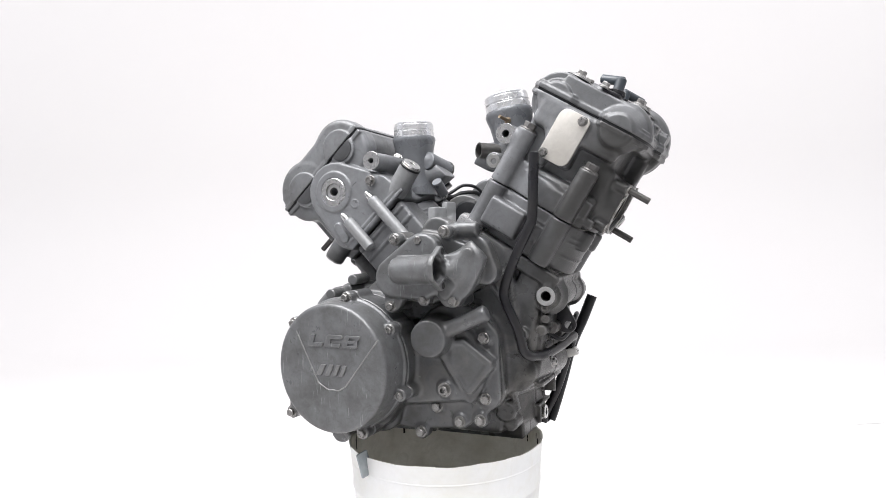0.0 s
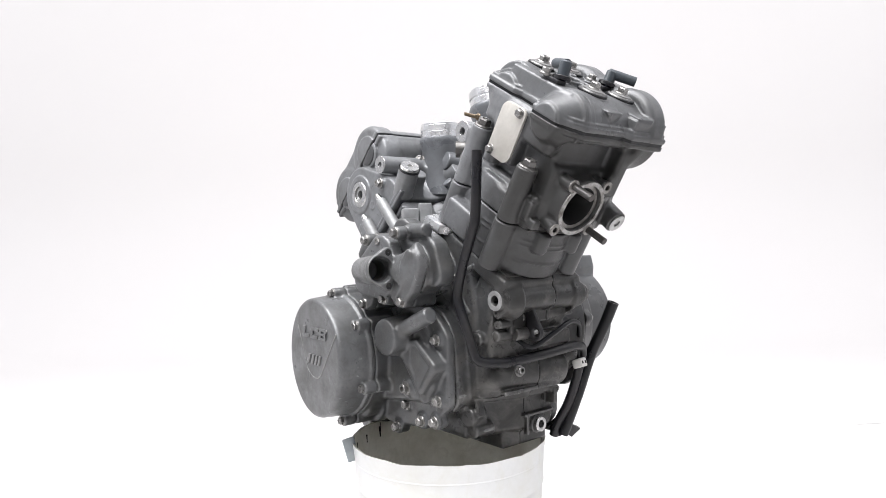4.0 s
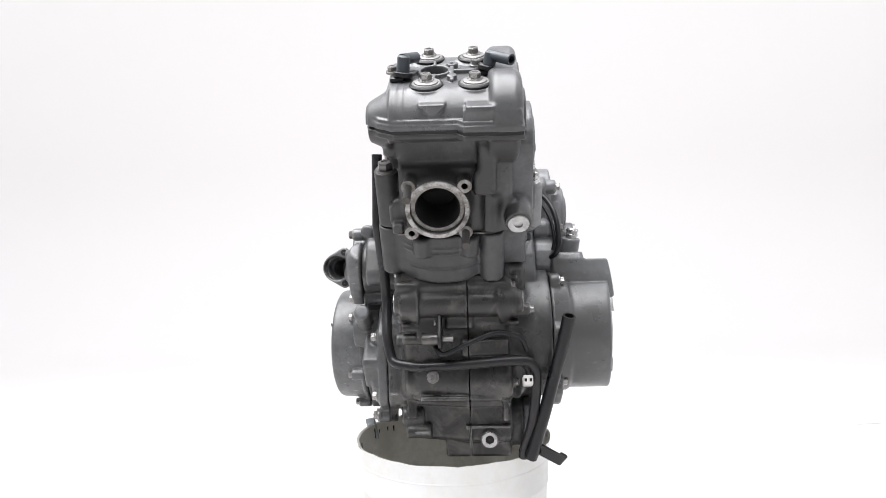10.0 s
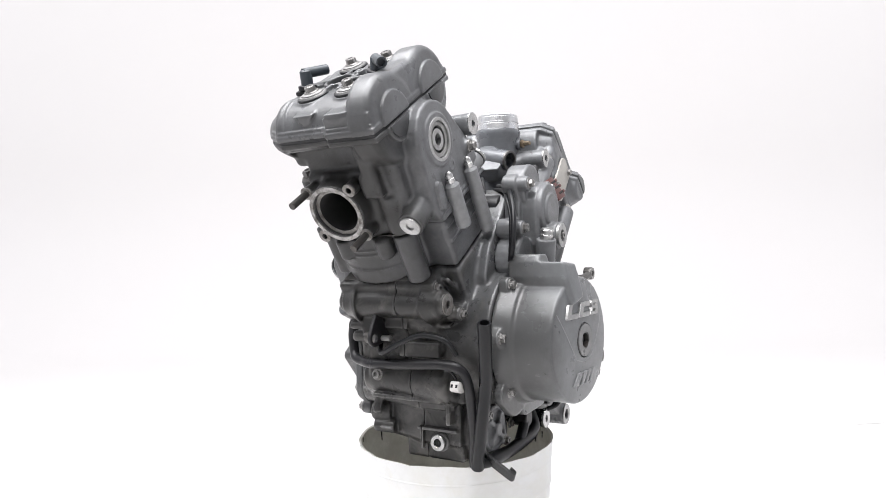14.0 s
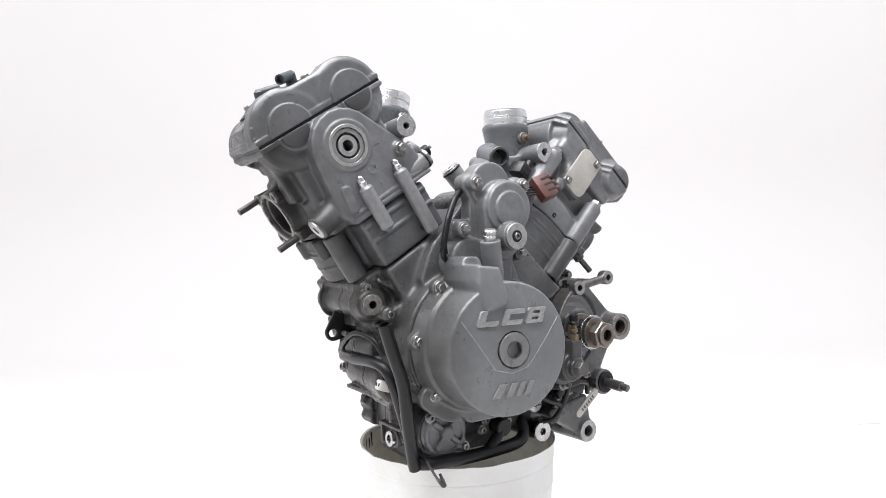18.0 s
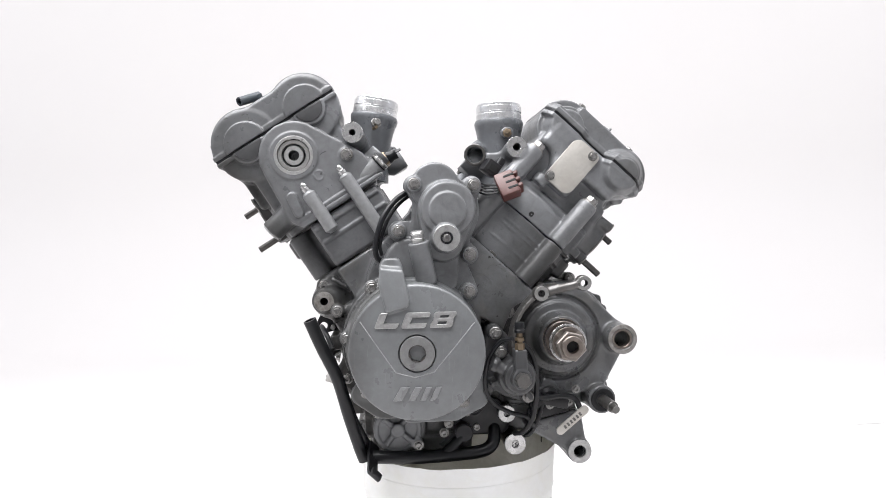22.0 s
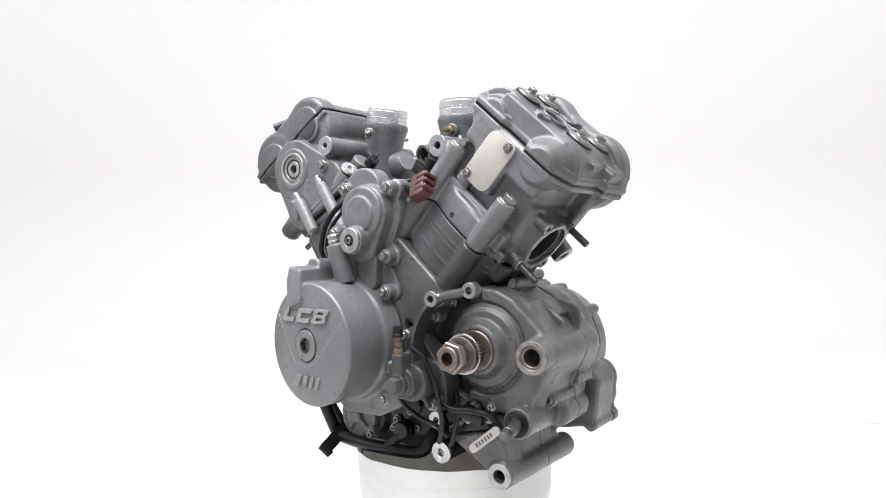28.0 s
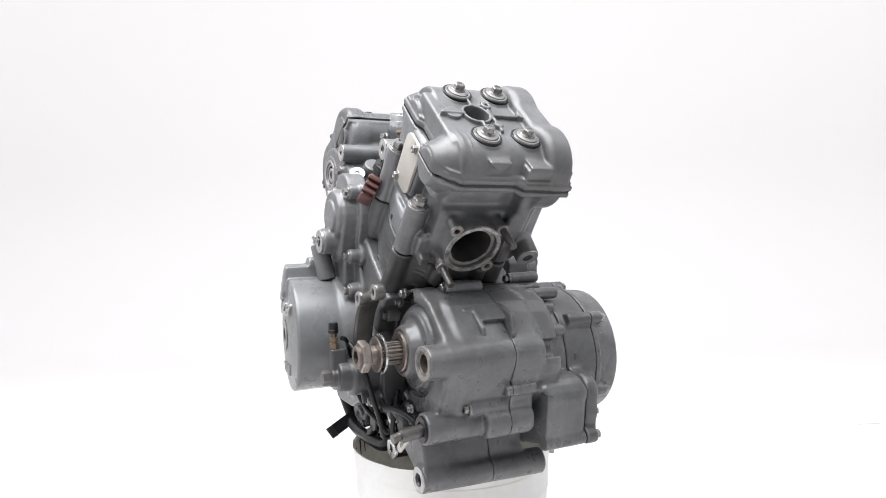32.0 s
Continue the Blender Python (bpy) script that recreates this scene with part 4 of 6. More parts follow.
def cover_solid():
    s = Solid((-0.112, -0.092, 0.312), (0.100, 0.108, 0.385), 0.0012)
    # camshaft housings, taller over the chain
    for v, end in ((0.037, -0.044), (-0.056, -0.036)):
        s.add(d_cyl((v, end, 0.3185), (v, 0.078, 0.3185), 0.0368, 0.002), k=0.002)
    s.add(d_cyl((0.036, -0.036, 0.3185), (0.036, -0.0680, 0.3185), (0.0385, 0.0205), 0.002), k=0.002)
    s.add(d_cyl((-0.056, -0.030, 0.3185), (-0.056, -0.047, 0.3185), 0.0270, 0.002), d_cyl((-0.056, -0.030, 0.3185), (-0.056, -0.053, 0.3185), 0.0215, 0.003), k=0.001)
    s.add(d_box((-0.008, 0.014, 0.336), (0.050, 0.062, 0.0165), 0.003), k=0.003)
    s.add(d_cyl((0.037, 0.058, 0.3225), (0.037, 0.091, 0.3225), 0.0465, 0.009), d_cyl((-0.048, 0.058, 0.3225), (-0.048, 0.091, 0.3225), 0.0455, 0.009), d_box((-0.006, 0.074, 0.340), (0.040, 0.016, 0.0225), 0.006), k=0.003)
    # rim with a jog
    s.add(d_slab(RIM_LINE, 2, 0.3225, 0.3290, 0.0015), k=0.002)
    s.add(d_slab(inset(RIM_LINE, 0.0022), 2, 0.3225, 0.3330, 0.0015), k=0.001)
    for v in (0.038, -0.050):
        s.add(d_cyl((v, 0.085, 0.3225), (v, 0.0945, 0.3225), 0.0275, 0.0015), k=0.001)
    s.add(d_cyl((0.036, -0.060, 0.3185), (0.036, -0.0698, 0.3185), 0.0180, 0.001), k=0.0008)
    # bolt seats
    for v, w in BOLT_SEATS:
        s.add(d_cyl((v, w, 0.338), (v, w, 0.3545), 0.0186, 0.001), k=0.003)
    # steps and half-moon bosses on the exhaust side
    s.add(d_box((0.066, 0.060, 0.3365), (0.0125, 0.029, 0.0075), 0.0015), k=0.001)
    for w, hw in ((0.000, 0.012), (0.048, 0.013)):
        s.add(d_hull([(w - hw, 0.3465, 0.0012), (w + hw, 0.3465, 0.0012), (w - 0.5 * hw, 0.3425, 0.003), (w + 0.5 * hw, 0.3425, 0.003), (w, 0.3405, 0.0035)], 0, 0.055, 0.0700 if w < 0.02 else 0.0780, 0.0020), k=0.003)
    for v0, v1, w in ((-0.040, 0.022, 0.020),):
        s.add(d_box(((v0 + v1) / 2, w, 0.3530), ((v1 - v0) / 2, 0.0020, 0.0045), 0.0008), k=0.001)
    s.add(d_box((-0.010, 0.035, 0.3530), (0.0020, 0.034, 0.0045), 0.0008), k=0.001)
    s.add(d_cyl((-0.011, 0.001, 0.345), (-0.011, 0.001, 0.3575), 0.0178, 0.0006), d_cyl((-0.012, -0.028, 0.345), (-0.012, -0.028, 0.3565), 0.0105, 0.0006), d_cyl((-0.012, 0.063, 0.345), (-0.012, 0.063, 0.3600), 0.0095, 0.0006), k=0.001)
    for w in (-0.030, -0.039):
        s.add(d_cyl((0.037, w - 0.0007, 0.3185), (0.037, w + 0.0007, 0.3185), 0.0376, 0.0004), k=0.0003)
    s.add(d_box((-0.010, -0.022, 0.3535), (0.0016, 0.022, 0.0045), 0.0006), d_box((0.004, 0.001, 0.3535), (0.022, 0.0016, 0.0045), 0.0006), d_box((-0.036, 0.001, 0.3535), (0.014, 0.0016, 0.0045), 0.0006), d_cyl((-0.028, 0.020, 0.345), (-0.028, 0.020, 0.3590), 0.0065, 0.0006), d_cyl((0.010, 0.020, 0.345), (0.010, 0.020, 0.3585), 0.0055, 0.0006), k=0.001)
    s.cut(d_cyl((-0.028, 0.020, 0.352), (-0.028, 0.020, 0.38), 0.0024, 0.0003), k=0.0003)
    s.cut(d_cyl((-0.011, 0.001, 0.325), (-0.011, 0.001, 0.38), 0.0148, 0.0005), k=0.0005)
    return s.keep(2, 0.3225)


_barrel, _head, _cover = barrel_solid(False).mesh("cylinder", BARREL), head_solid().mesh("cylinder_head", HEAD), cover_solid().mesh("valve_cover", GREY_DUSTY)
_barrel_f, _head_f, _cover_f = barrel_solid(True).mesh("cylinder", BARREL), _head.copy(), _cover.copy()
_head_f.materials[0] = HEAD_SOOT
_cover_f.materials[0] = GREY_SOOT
_neck = to_mesh("intake_neck", turned([(0, -0.020), (0.0330, -0.020), (0.0305, 0.0), (0.0288, 0.015), (0.0284, 0.035), (0.0298, 0.050), (0.0325, 0.061), (0.0335, 0.066), (0.0320, 0.070), (0.027, 0.070), (0, 0.069)], 48), NECK)
_spigot = to_mesh("intake_spigot", turned([(0.0302, 0.0), (0.0310, 0.001), (0.0310, 0.008), (0.0298, 0.0088), (0.0298, 0.0105), (0.0310, 0.0113), (0.0310, 0.018), (0.0298, 0.0188), (0.0298, 0.0215),
                                           (0.0290, 0.0225), (0.0268, 0.0225), (0.0262, 0.021), (0.0255, -0.04), (0, -0.04)], 64), POLISHED)
_cap = to_mesh("bolt_seat", turned([(0, 0), (0.0150, 0), (0.0154, 0.0018), (0.0146, 0.003), (0.0128, 0.003), (0.0124, 0.0022), (0.0120, 0.0040), (0.009, 0.0052), (0, 0.0052)], 40), SEAT)
_cap_seal = to_mesh("rubber_seal", turned([(0.0130, 0.0), (0.0176, 0.0), (0.0176, 0.0024), (0.0168, 0.0030), (0.0130, 0.0030)], 40), RUBBER)


def build_cylinder(m, front):
    where = "leaning forward" if front else "leaning back"
    put("cylinder", _barrel_f if front else _barrel, ENGINE, m, "grey cast cylinder barrel " + where)
    gasket = inset(RIM_LINE, 0.0012)
    part("base_gasket", moved(cutout([(0.058, -0.048), (0.060, 0.066), (-0.066, 0.098), (-0.068, -0.046)], 0.0026, 0), Matrix.Translation((0, 0, 0.1266))), STEEL, ENGINE, "thin dark cylinder base gasket", m)
    part("head_gasket", moved(cutout([(0.058, -0.046), (0.060, 0.060), (-0.064, 0.096), (-0.066, -0.044)], 0.0020, 0), Matrix.Translation((0, 0, 0.1909))), STEEL, ENGINE, "thin dark head gasket", m)
    head = put("cylinder_head", _head_f if front else _head, ENGINE, m, "grey cast cylinder head " + where)
    cov = put("valve_cover", _cover_f if front else _cover, ENGINE, m, "grey cast valve cover with four bolts, " + where)
    part("gasket", moved(cutout(gasket, 0.0040, 0), Matrix.Translation((0, 0, 0.319))), RUBBER, cov, "black rubber gasket")
    for v, w in BOLT_SEATS:
        put("rubber_seal", _cap_seal, cov, Matrix.Translation((v, w, 0.3545)), "black rubber seal")
        put("bolt_seat", _cap, cov, Matrix.Translation((v, w, 0.3556)), "dished steel washer")
        bolt(cov, (v, w, 0.3605), (0, 0, 1), 0.0058, "hex")
    # plugs and sleeves
    for v in (0.038, -0.052):
        half = [(v + 0.0185 * math.cos(radians(a)), 0.3190 + 0.0185 * math.sin(radians(a))) for a in range(180, 361, 12)]
        part("half_moon_plug", cutout(half, 0.0018, 0.0004), DARK, head, "dark half-round rubber plug", Matrix.Translation((0, 0.0936, 0)) @ Matrix(((1, 0, 0, 0), (0, 0, 1, 0), (0, 1, 0, 0), (0, 0, 0, 1))))
    if front:
        ring(head, "cam_plug", (-0.004, 0.1060, 0.275), (0, 1, 0), 0.0245, 0.0205, 0.0030, MARK, "bare machined ring")
        ring(head, "cam_plug", (-0.004, 0.1000, 0.275), (0, 1, 0), 0.0204, 0.0150, 0.0070, SATIN, "dull steel ring")
    else:
        ring(head, "cam_plug", (-0.004, 0.1000, 0.275), (0, 1, 0), 0.0206, 0.0125, 0.0092, BRIGHT, "bright machined ring")
    ring(head, "cam_plug", (-0.004, 0.1020, 0.275), (0, 1, 0), 0.0122, 0.0066, 0.0045, MARK, "bare machined hub")
    ring(head, "sleeve_face", (-0.081, 0.1112, 0.259), (0, 1, 0), 0.0132, 0.0042, 0.0014, BRIGHT, "bare machined face")
    ring(head, "sleeve_face", (-0.088, -0.0605, 0.251), (0, -1, 0), 0.0132, 0.0050, 0.0014, BRIGHT, "bare machined face")
    if front:
        ring(head, "boss_face", (0.0735, 0.088, 0.2121), (0.98, 0, -0.2), 0.0118, 0.0046, 0.0026, MARK, "corroded bright plug", depth=0.0020)
    else:
        ring(head, "boss_face", (0.0735, 0.088, 0.2121), (0.98, 0, -0.2), 0.0138, 0.0066, 0.0020, SATIN, "worn bare boss face")
        # flat black disc paints the shade inside the boss
        ring(head, "boss_hole_shade", (0.0738, 0.088, 0.2120), (0.98, 0, -0.2), 0.0065, 0.0010, 0.0008, DIRT_AND_SHADE, "black disc drawn as the shade in a bolt hole")
    bolt(head, (-0.060, 0.1115, 0.240), (0, 1, 0), 0.0055, "hex")
    for v, w, top in ((0.031, -0.057, 0.260), (-0.067, -0.051, 0.268)):
        bolt(head, (v, w, top), (0, 0, 1), 0.0078, "hex", STEEL if front else ZINC)
    for (v, w, top), low in (((-0.043, 0.112, 0.222), 0.132), ((0.007, 0.112, 0.228), 0.168)):
        rod(head, "stud_tube", (v, w, low), (v, w, top), 0.0086, GREY, ease=0.5)
        rod(head, "stud_nut", (v, w, top - 0.001), (v, w, top + 0.005), 0.0052, BRIGHT)
        bolt(head, (v, w, top + 0.005), (0, 0, 1), 0.0044, "dome", BRIGHT, name="dome_nut")
    # exhaust flange and studs
    ring(head, "exhaust_flange", (0.0788, 0.001, 0.234), (1, 0, 0), 0.0345, 0.0296, 0.0018, PORT_RING, "pitted bare port ring")
    ring(head, "port_step", (0.0735, 0.001, 0.234), (1, 0, 0), 0.0289, 0.0246, 0.0016, PITTED, "stained inner step of the port")
    bm = turned([(0.0244, 0.0004), (0.0232, -0.002), (0.0230, -0.048), (0, -0.048)], 36)
    part("exhaust_port", bm, DIRT_AND_SHADE, head, "sooty black port wall", Matrix.Translation((0.074, 0.001, 0.234)) @ axes((1, 0, 0)))
    for w, u in (((-0.0285, 0.2620), (0.0305, 0.2060)) if front else ((0.0305, 0.2620), (-0.0285, 0.2060))):
        rod(head, "stud", (0.070, w, u), (0.108, w, u), 0.0042, STUD, "dark steel stud")
    for w, u in ((-0.0285, 0.2620), (0.0305, 0.2620), (-0.0285, 0.2060), (0.0305, 0.2060)):
        ring(head, "flange_lug", (0.0785, w, u), (1, 0, 0), 0.0076, 0.0036, 0.0016, PITTED, "pitted bare lug", seg=24)
    # blanking plate
    plate = round_hull([(0.0130, 0.0265, 0.0075), (-0.0085, 0.0220, 0.0120), (-0.0130, -0.0265, 0.0075), (0.0085, -0.0220, 0.0120)])
    pm = Matrix.Translation((-0.0180, -0.0577, 0.281)) @ Matrix.Rotation(radians(90), 4, "X")
    part("blanking_plate", cutout(plate, 0.003), PLATE, head, "pale bare metal plate", pm)
    for v, u in ((-0.0072, 0.3085), (-0.0325, 0.2530)):
        bolt(head, (v, -0.0600, u), (0, -1, 0), 0.0045, "hex")
    # intake
    d = Vector((-0.67, 0, 0.742)).normalized()
    top = Vector((-0.140, 0.010, 0.2935))
    put("intake_neck", _neck, ENGINE, m @ Matrix.Translation(top - 0.092 * d) @ axes(d), "dark cast intake neck")
    sp = put("intake_spigot", _spigot, ENGINE, m @ Matrix.Translation(top - 0.0225 * d) @ axes(d), "bare aluminium intake spigot")
    # chain tensioner
    td = Vector((-0.97, 0.15, 0.14)).normalized()
    t0 = Vector((-0.0915, 0.099, 0.211)) if front else Vector((-0.1174, 0.099, 0.213))
    rod(head, "tensioner", t0 - 0.050 * td, t0 - 0.004 * td, 0.0122 if front else 0.0150, GREY)
    rod(head, "tensioner_seal", t0 - 0.005 * td, t0 - 0.003 * td, 0.0126 if front else 0.0158, RUBBER, "black sealing ring")
    rod(head, "tensioner_plug", t0 - 0.0035 * td, t0, 0.0122 if front else 0.0142, SATIN)
    ring(head, "tensioner_cap", t0 - 0.0005 * td, td, 0.0118 if front else 0.0134, 0.0038, 0.0022, BRIGHT, "bright cap", depth=0.002)
    return head, cov


HEAD_F, COVER_F = build_cylinder(FRONT, True)
HEAD_R, COVER_R = build_cylinder(REAR, False)


# ---- generator side ----
def generator_cover():
    s = Solid((-0.155, -0.234, 0.425), (0.045, -0.125, 0.625), 0.0018)
    s.add(d_cyl((-0.056, -0.150, 0.522), (-0.056, -0.2215, 0.522), 0.0765, 0.0025))
    s.add(d_cyl((-0.056, -0.1348, 0.522), (-0.056, -0.160, 0.522), (0.0845, 0.079), 0.002), k=0.006)
    for x, z in ((0.012, 0.584), (-0.105, 0.591), (0.003, 0.448), (-0.136, 0.531), (-0.115, 0.465), (0.024, 0.470)):
        s.add(d_cyl((x, -0.1348, z), (x, -0.147, z), 0.0095, 0.0015), k=0.005)
    s.add(d_hull([(-0.02, 0.45, 0.03), (0.022, 0.450, 0.012), (-0.05, 0.45, 0.03)], 1, -0.146, -0.1348, 0.002), k=0.003)
    s.add(d_hull([(-0.09, 0.46, 0.03), (-0.120, 0.462, 0.014)], 1, -0.146, -0.1348, 0.002), k=0.003)
    # lead housing on the rim
    s.add(d_slab([(-0.094, 0.617), (-0.070, 0.614), (-0.0635, 0.580), (-0.066, 0.574), (-0.088, 0.568), (-0.096, 0.60)], 1, -0.2275, -0.14, 0.003, 0.001), k=0.0006)
    s.add(d_cyl((-0.082, -0.14, 0.618), (-0.082, -0.19, 0.616), 0.013, 0.004), k=0.004)
    # low raised wedge, plug seat
    s.cut(d_cyl((-0.056, -0.2160, 0.522), (-0.056, -0.23, 0.522), 0.0205, 0.0003), k=0.0003)
    return s.keep(1, hi=-0.1348)


def leaned(me, x0, y0, y1, slope, dome=0.0, z0=0.0):
    """Slant a cover's outer face, and dome it: in full at y1, not at all at y0."""
    co = np.empty(3 * len(me.vertices))
    me.vertices.foreach_get("co", co)
    co = co.reshape(-1, 3)
    dx, dz = co[:, 0] - x0, co[:, 2] - z0
    co[:, 1] += (slope * dx + dome * (dx * dx + dz * dz)) * np.clip((co[:, 1] - y0) / (y1 - y0), 0, 1)
    me.vertices.foreach_set("co", co.ravel())
    me.update()
    return me


def on_gen(bm):
    """Lay a flat piece on the generator cover's domed face."""
    for v in bm.verts:
        dx, dz = v.co.x + 0.056, v.co.z - 0.522
        v.co.y += -0.108 * dx + 1.15 * (dx * dx + dz * dz)
    return bm


GEN_LEAN = Matrix.Translation((-0.056, -0.2215, 0)) @ Matrix.Rotation(radians(-6.2), 4, "Z") @ Matrix.Translation((0.056, 0.2215, 0))
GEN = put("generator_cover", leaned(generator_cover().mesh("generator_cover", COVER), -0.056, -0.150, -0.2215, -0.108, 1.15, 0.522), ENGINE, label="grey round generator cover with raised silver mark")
CAP = part("centre_plug", turned([(0.0196, 0), (0.0196, 0.0058), (0.0188, 0.0066), (0.0100, 0.0066), (0.0098, 0.0058)], 64), COVER, GEN, "grey round centre plug", GEN_LEAN @ Matrix.Translation((-0.056, -0.2158, 0.522)) @ axes((0, -1, 0)))
part("hex_socket", turned([(0.0116, 0.0060), (0.0096, 0.0056), (0.0092, -0.003), (0, -0.003)], sides=6), STUD, CAP)

for _p, _q in (((-0.1185, 0.5580), (-0.0800, 0.5010)), ((-0.0800, 0.5010), (-0.0590, 0.4955)), ((-0.0590, 0.4955), (-0.0380, 0.5010)), ((-0.0380, 0.5010), (0.0085, 0.5545))):
    _v = Vector((_q[0] - _p[0], 0, _q[1] - _p[1]))
    _bm = joined(*[moved(block((_v.length / 7 + 0.0004, 0.0012, 0.0012), 0.0003, 1), Matrix.Translation(((k + 0.5) / 7 * _v.length, 0, 0))) for k in range(7)])
    part("raised_edge", on_gen(moved(_bm, Matrix.Translation((_p[0], -0.2213, _p[1])) @ Matrix.Rotation(-math.atan2(_v.z, _v.x), 4, "Y"))), COVER, GEN)


def side_mark(name, poly, x, z, y, depth, mat, parent, slant=0.25, turn=0.0):
    """A raised slanted mark on a face that looks along -y."""
    pts = [(px + slant * pz, pz) for px, pz in poly]
    m = Matrix.Translation((x, y, z)) @ Matrix.Rotation(radians(turn), 4, "Y") @ Matrix.Rotation(radians(90), 4, "X")
    return part(name, on_gen(moved(cutout(pts, depth, 0.0005), m)), mat, parent)


def glyph(xs, zs, gaps, depth, slant, ease=0.0016, waist=None):
    """A raised character: a grid of cells without its gaps, outer corners cut, top edges eased."""
    bm = bmesh.new()
    xs = [xs[0], xs[0] + ease, *xs[1:-1], xs[-1] - ease, xs[-1]]
    zs = [zs[0], zs[0] + ease, *zs[1:-1], zs[-1] - ease, zs[-1]]
    seen, nx, nz = {}, len(xs) - 1, len(zs) - 1

    def corner(i, k):
        if (i, k) not in seen:
            pinch = 0.0
            if waist and i in (0, nx):
                pinch = (1 if i == 0 else -1) * max(0.0, 1 - abs(zs[k] - waist) / 0.004) * 0.0024
            seen[i, k] = bm.verts.new((xs[i] + pinch + slant * zs[k], zs[k], 0))
        return seen[i, k]
    for i in range(nx):
        for k in range(nz):
            cx, cz = (xs[i] + xs[i + 1]) / 2, (zs[k] + zs[k + 1]) / 2
            if any(x0 < cx < x1 and z0 < cz < z1 for x0, x1, z0, z1 in gaps):
                continue
            q = [(i, k), (i + 1, k), (i + 1, k + 1), (i, k + 1)]
            q = [c for c in q if not (c[0] in (0, nx) and c[1] in (0, nz))]
            bm.faces.new([corner(*c) for c in q])
    top = bmesh.ops.extrude_face_region(bm, geom=bm.faces[:])
    bmesh.ops.translate(bm, vec=(0, 0, depth), verts=[v for v in top["geom"] if isinstance(v, bmesh.types.BMVert)])
    bm.normal_update()
    rim = [e for e in bm.edges if all(abs(v.co.z - depth) < 1e-7 for v in e.verts) and any(abs(f.normal.z) < 0.5 for f in e.link_faces)]
    bmesh.ops.bevel(bm, geom=rim, offset=0.0005, segments=2, affect="EDGES", profile=0.5)
    return bm


def three_glyphs(k, depth, slant):
    """The characters L, C and 8 in turn, with their starts; k scales them."""
    a = ([0, 0.0085 * k, 0.0255 * k], [0, 0.0056 * k, 0.0172 * k], [(0.0085 * k, 1, 0.0056 * k, 1)])
    b = ([0, 0.0085 * k, 0.0195 * k, 0.0270 * k], [0, 0.0052 * k, 0.0118 * k, 0.0172 * k], [(0.0085 * k, 1, 0.0052 * k, 0.0118 * k)])
    c = ([0, 0.0075 * k, 0.0175 * k, 0.0250 * k], [0, 0.0036 * k, 0.0068 * k, 0.0087 * k, 0.0106 * k, 0.0138 * k, 0.0172 * k], [(0.0075 * k, 0.0175 * k, 0.0036 * k, 0.0068 * k), (0.0075 * k, 0.0175 * k, 0.0106 * k, 0.0138 * k)])
    return [(x0 * k, glyph(xs, zs, gaps, depth, slant, waist=waist)) for x0, (xs, zs, gaps), waist in zip((0.0, 0.0292, 0.0605), (a, b, c), (None, None, 0.0087 * k))]


for _x0, _bm in three_glyphs(1.0, 0.0035, 0.42):
    part("raised_mark", on_gen(moved(_bm, Matrix.Translation((-0.1030 + _x0, -0.2212, 0.5504)) @ Matrix.Rotation(radians(90), 4, "X"))), MARK, GEN, "worn silver raised character")
for _x, _w in ((-0.084, 0.016), (-0.067, 0.012), (-0.054, 0.010), (-0.043, 0.010)):
    side_mark("raised_mark", [(0, 0), (_w * 0.60, 0), (_w * 0.9, 0.0150), (_w * 0.3, 0.0150)], _x, 0.4695, -0.2212, 0.0026, COVER, GEN, 0.30, -1)
for _x, _z in ((0.012, 0.584), (-0.105, 0.591), (0.003, 0.448), (-0.136, 0.531), (-0.115, 0.465)):
    bolt(GEN, (_x, -0.147, _z), (0, -1, 0), 0.0052, "hex")


STARTER_BOLTS = ((0.021, 0.713), (-0.051, 0.715), (-0.071, 0.659), (0.015, 0.628), (0.013, 0.583))


def starter_cover():
    s = Solid((-0.115, -0.190, 0.570), (0.055, -0.108, 0.760), 0.0016)
    s.add(d_hull([(-0.012, 0.684, 0.0420), (-0.022, 0.64, 0.034)], 1, -0.139, -0.1185, 0.002))
    s.add(d_hull([(-0.030, 0.62, 0.033), (-0.012, 0.59, 0.018)], 1, -0.138, -0.1185, 0.002), k=0.003)
    for x, z in STARTER_BOLTS:
        s.add(d_cyl((x, -0.1185, z), (x, -0.152, z), 0.0095, 0.0015), d_hull([(x, z, 0.0125), (-0.3 * 0.015 + 0.7 * x, 0.3 * 0.66 + 0.7 * z, 0.012)], 1, -0.1375, -0.1185, 0.0015), k=0.002)
    # raised dome in two steps
    s.add(d_hull([(-0.012, 0.684, 0.0355), (-0.018, 0.645, 0.025)], 1, -0.160, -0.13, 0.004), d_hull([(-0.020, 0.650, 0.024), (-0.014, 0.597, 0.013)], 1, -0.153, -0.13, 0.003), k=0.0015)
    s.add(d_hull([(-0.06, 0.62, 0.030), (-0.05, 0.60, 0.03)], 1, -0.150, -0.1185, 0.004), k=0.003)
    s.add(d_cyl((-0.012, -0.15, 0.684), (-0.012, -0.1655, 0.684), (0.0340, 0.0325), 0.0025), d_cyl((-0.0125, -0.16, 0.682), (-0.0125, -0.1690, 0.682), 0.0225, 0.0012), k=0.001)
    s.add(d_cyl((-0.025, -0.1185, 0.712), (-0.025, -0.146, 0.712), 0.030, 0.003), k=0.002)
    s.add(d_cyl((-0.016, -0.13, 0.649), (-0.016, -0.179, 0.649), 0.0175, 0.002), k=0.002)
    s.add(d_cyl((-0.039, -0.165, 0.595), (-0.049, -0.172, 0.645), 0.0125, 0.001), k=0.003)
    return s.keep(1, hi=-0.1185)


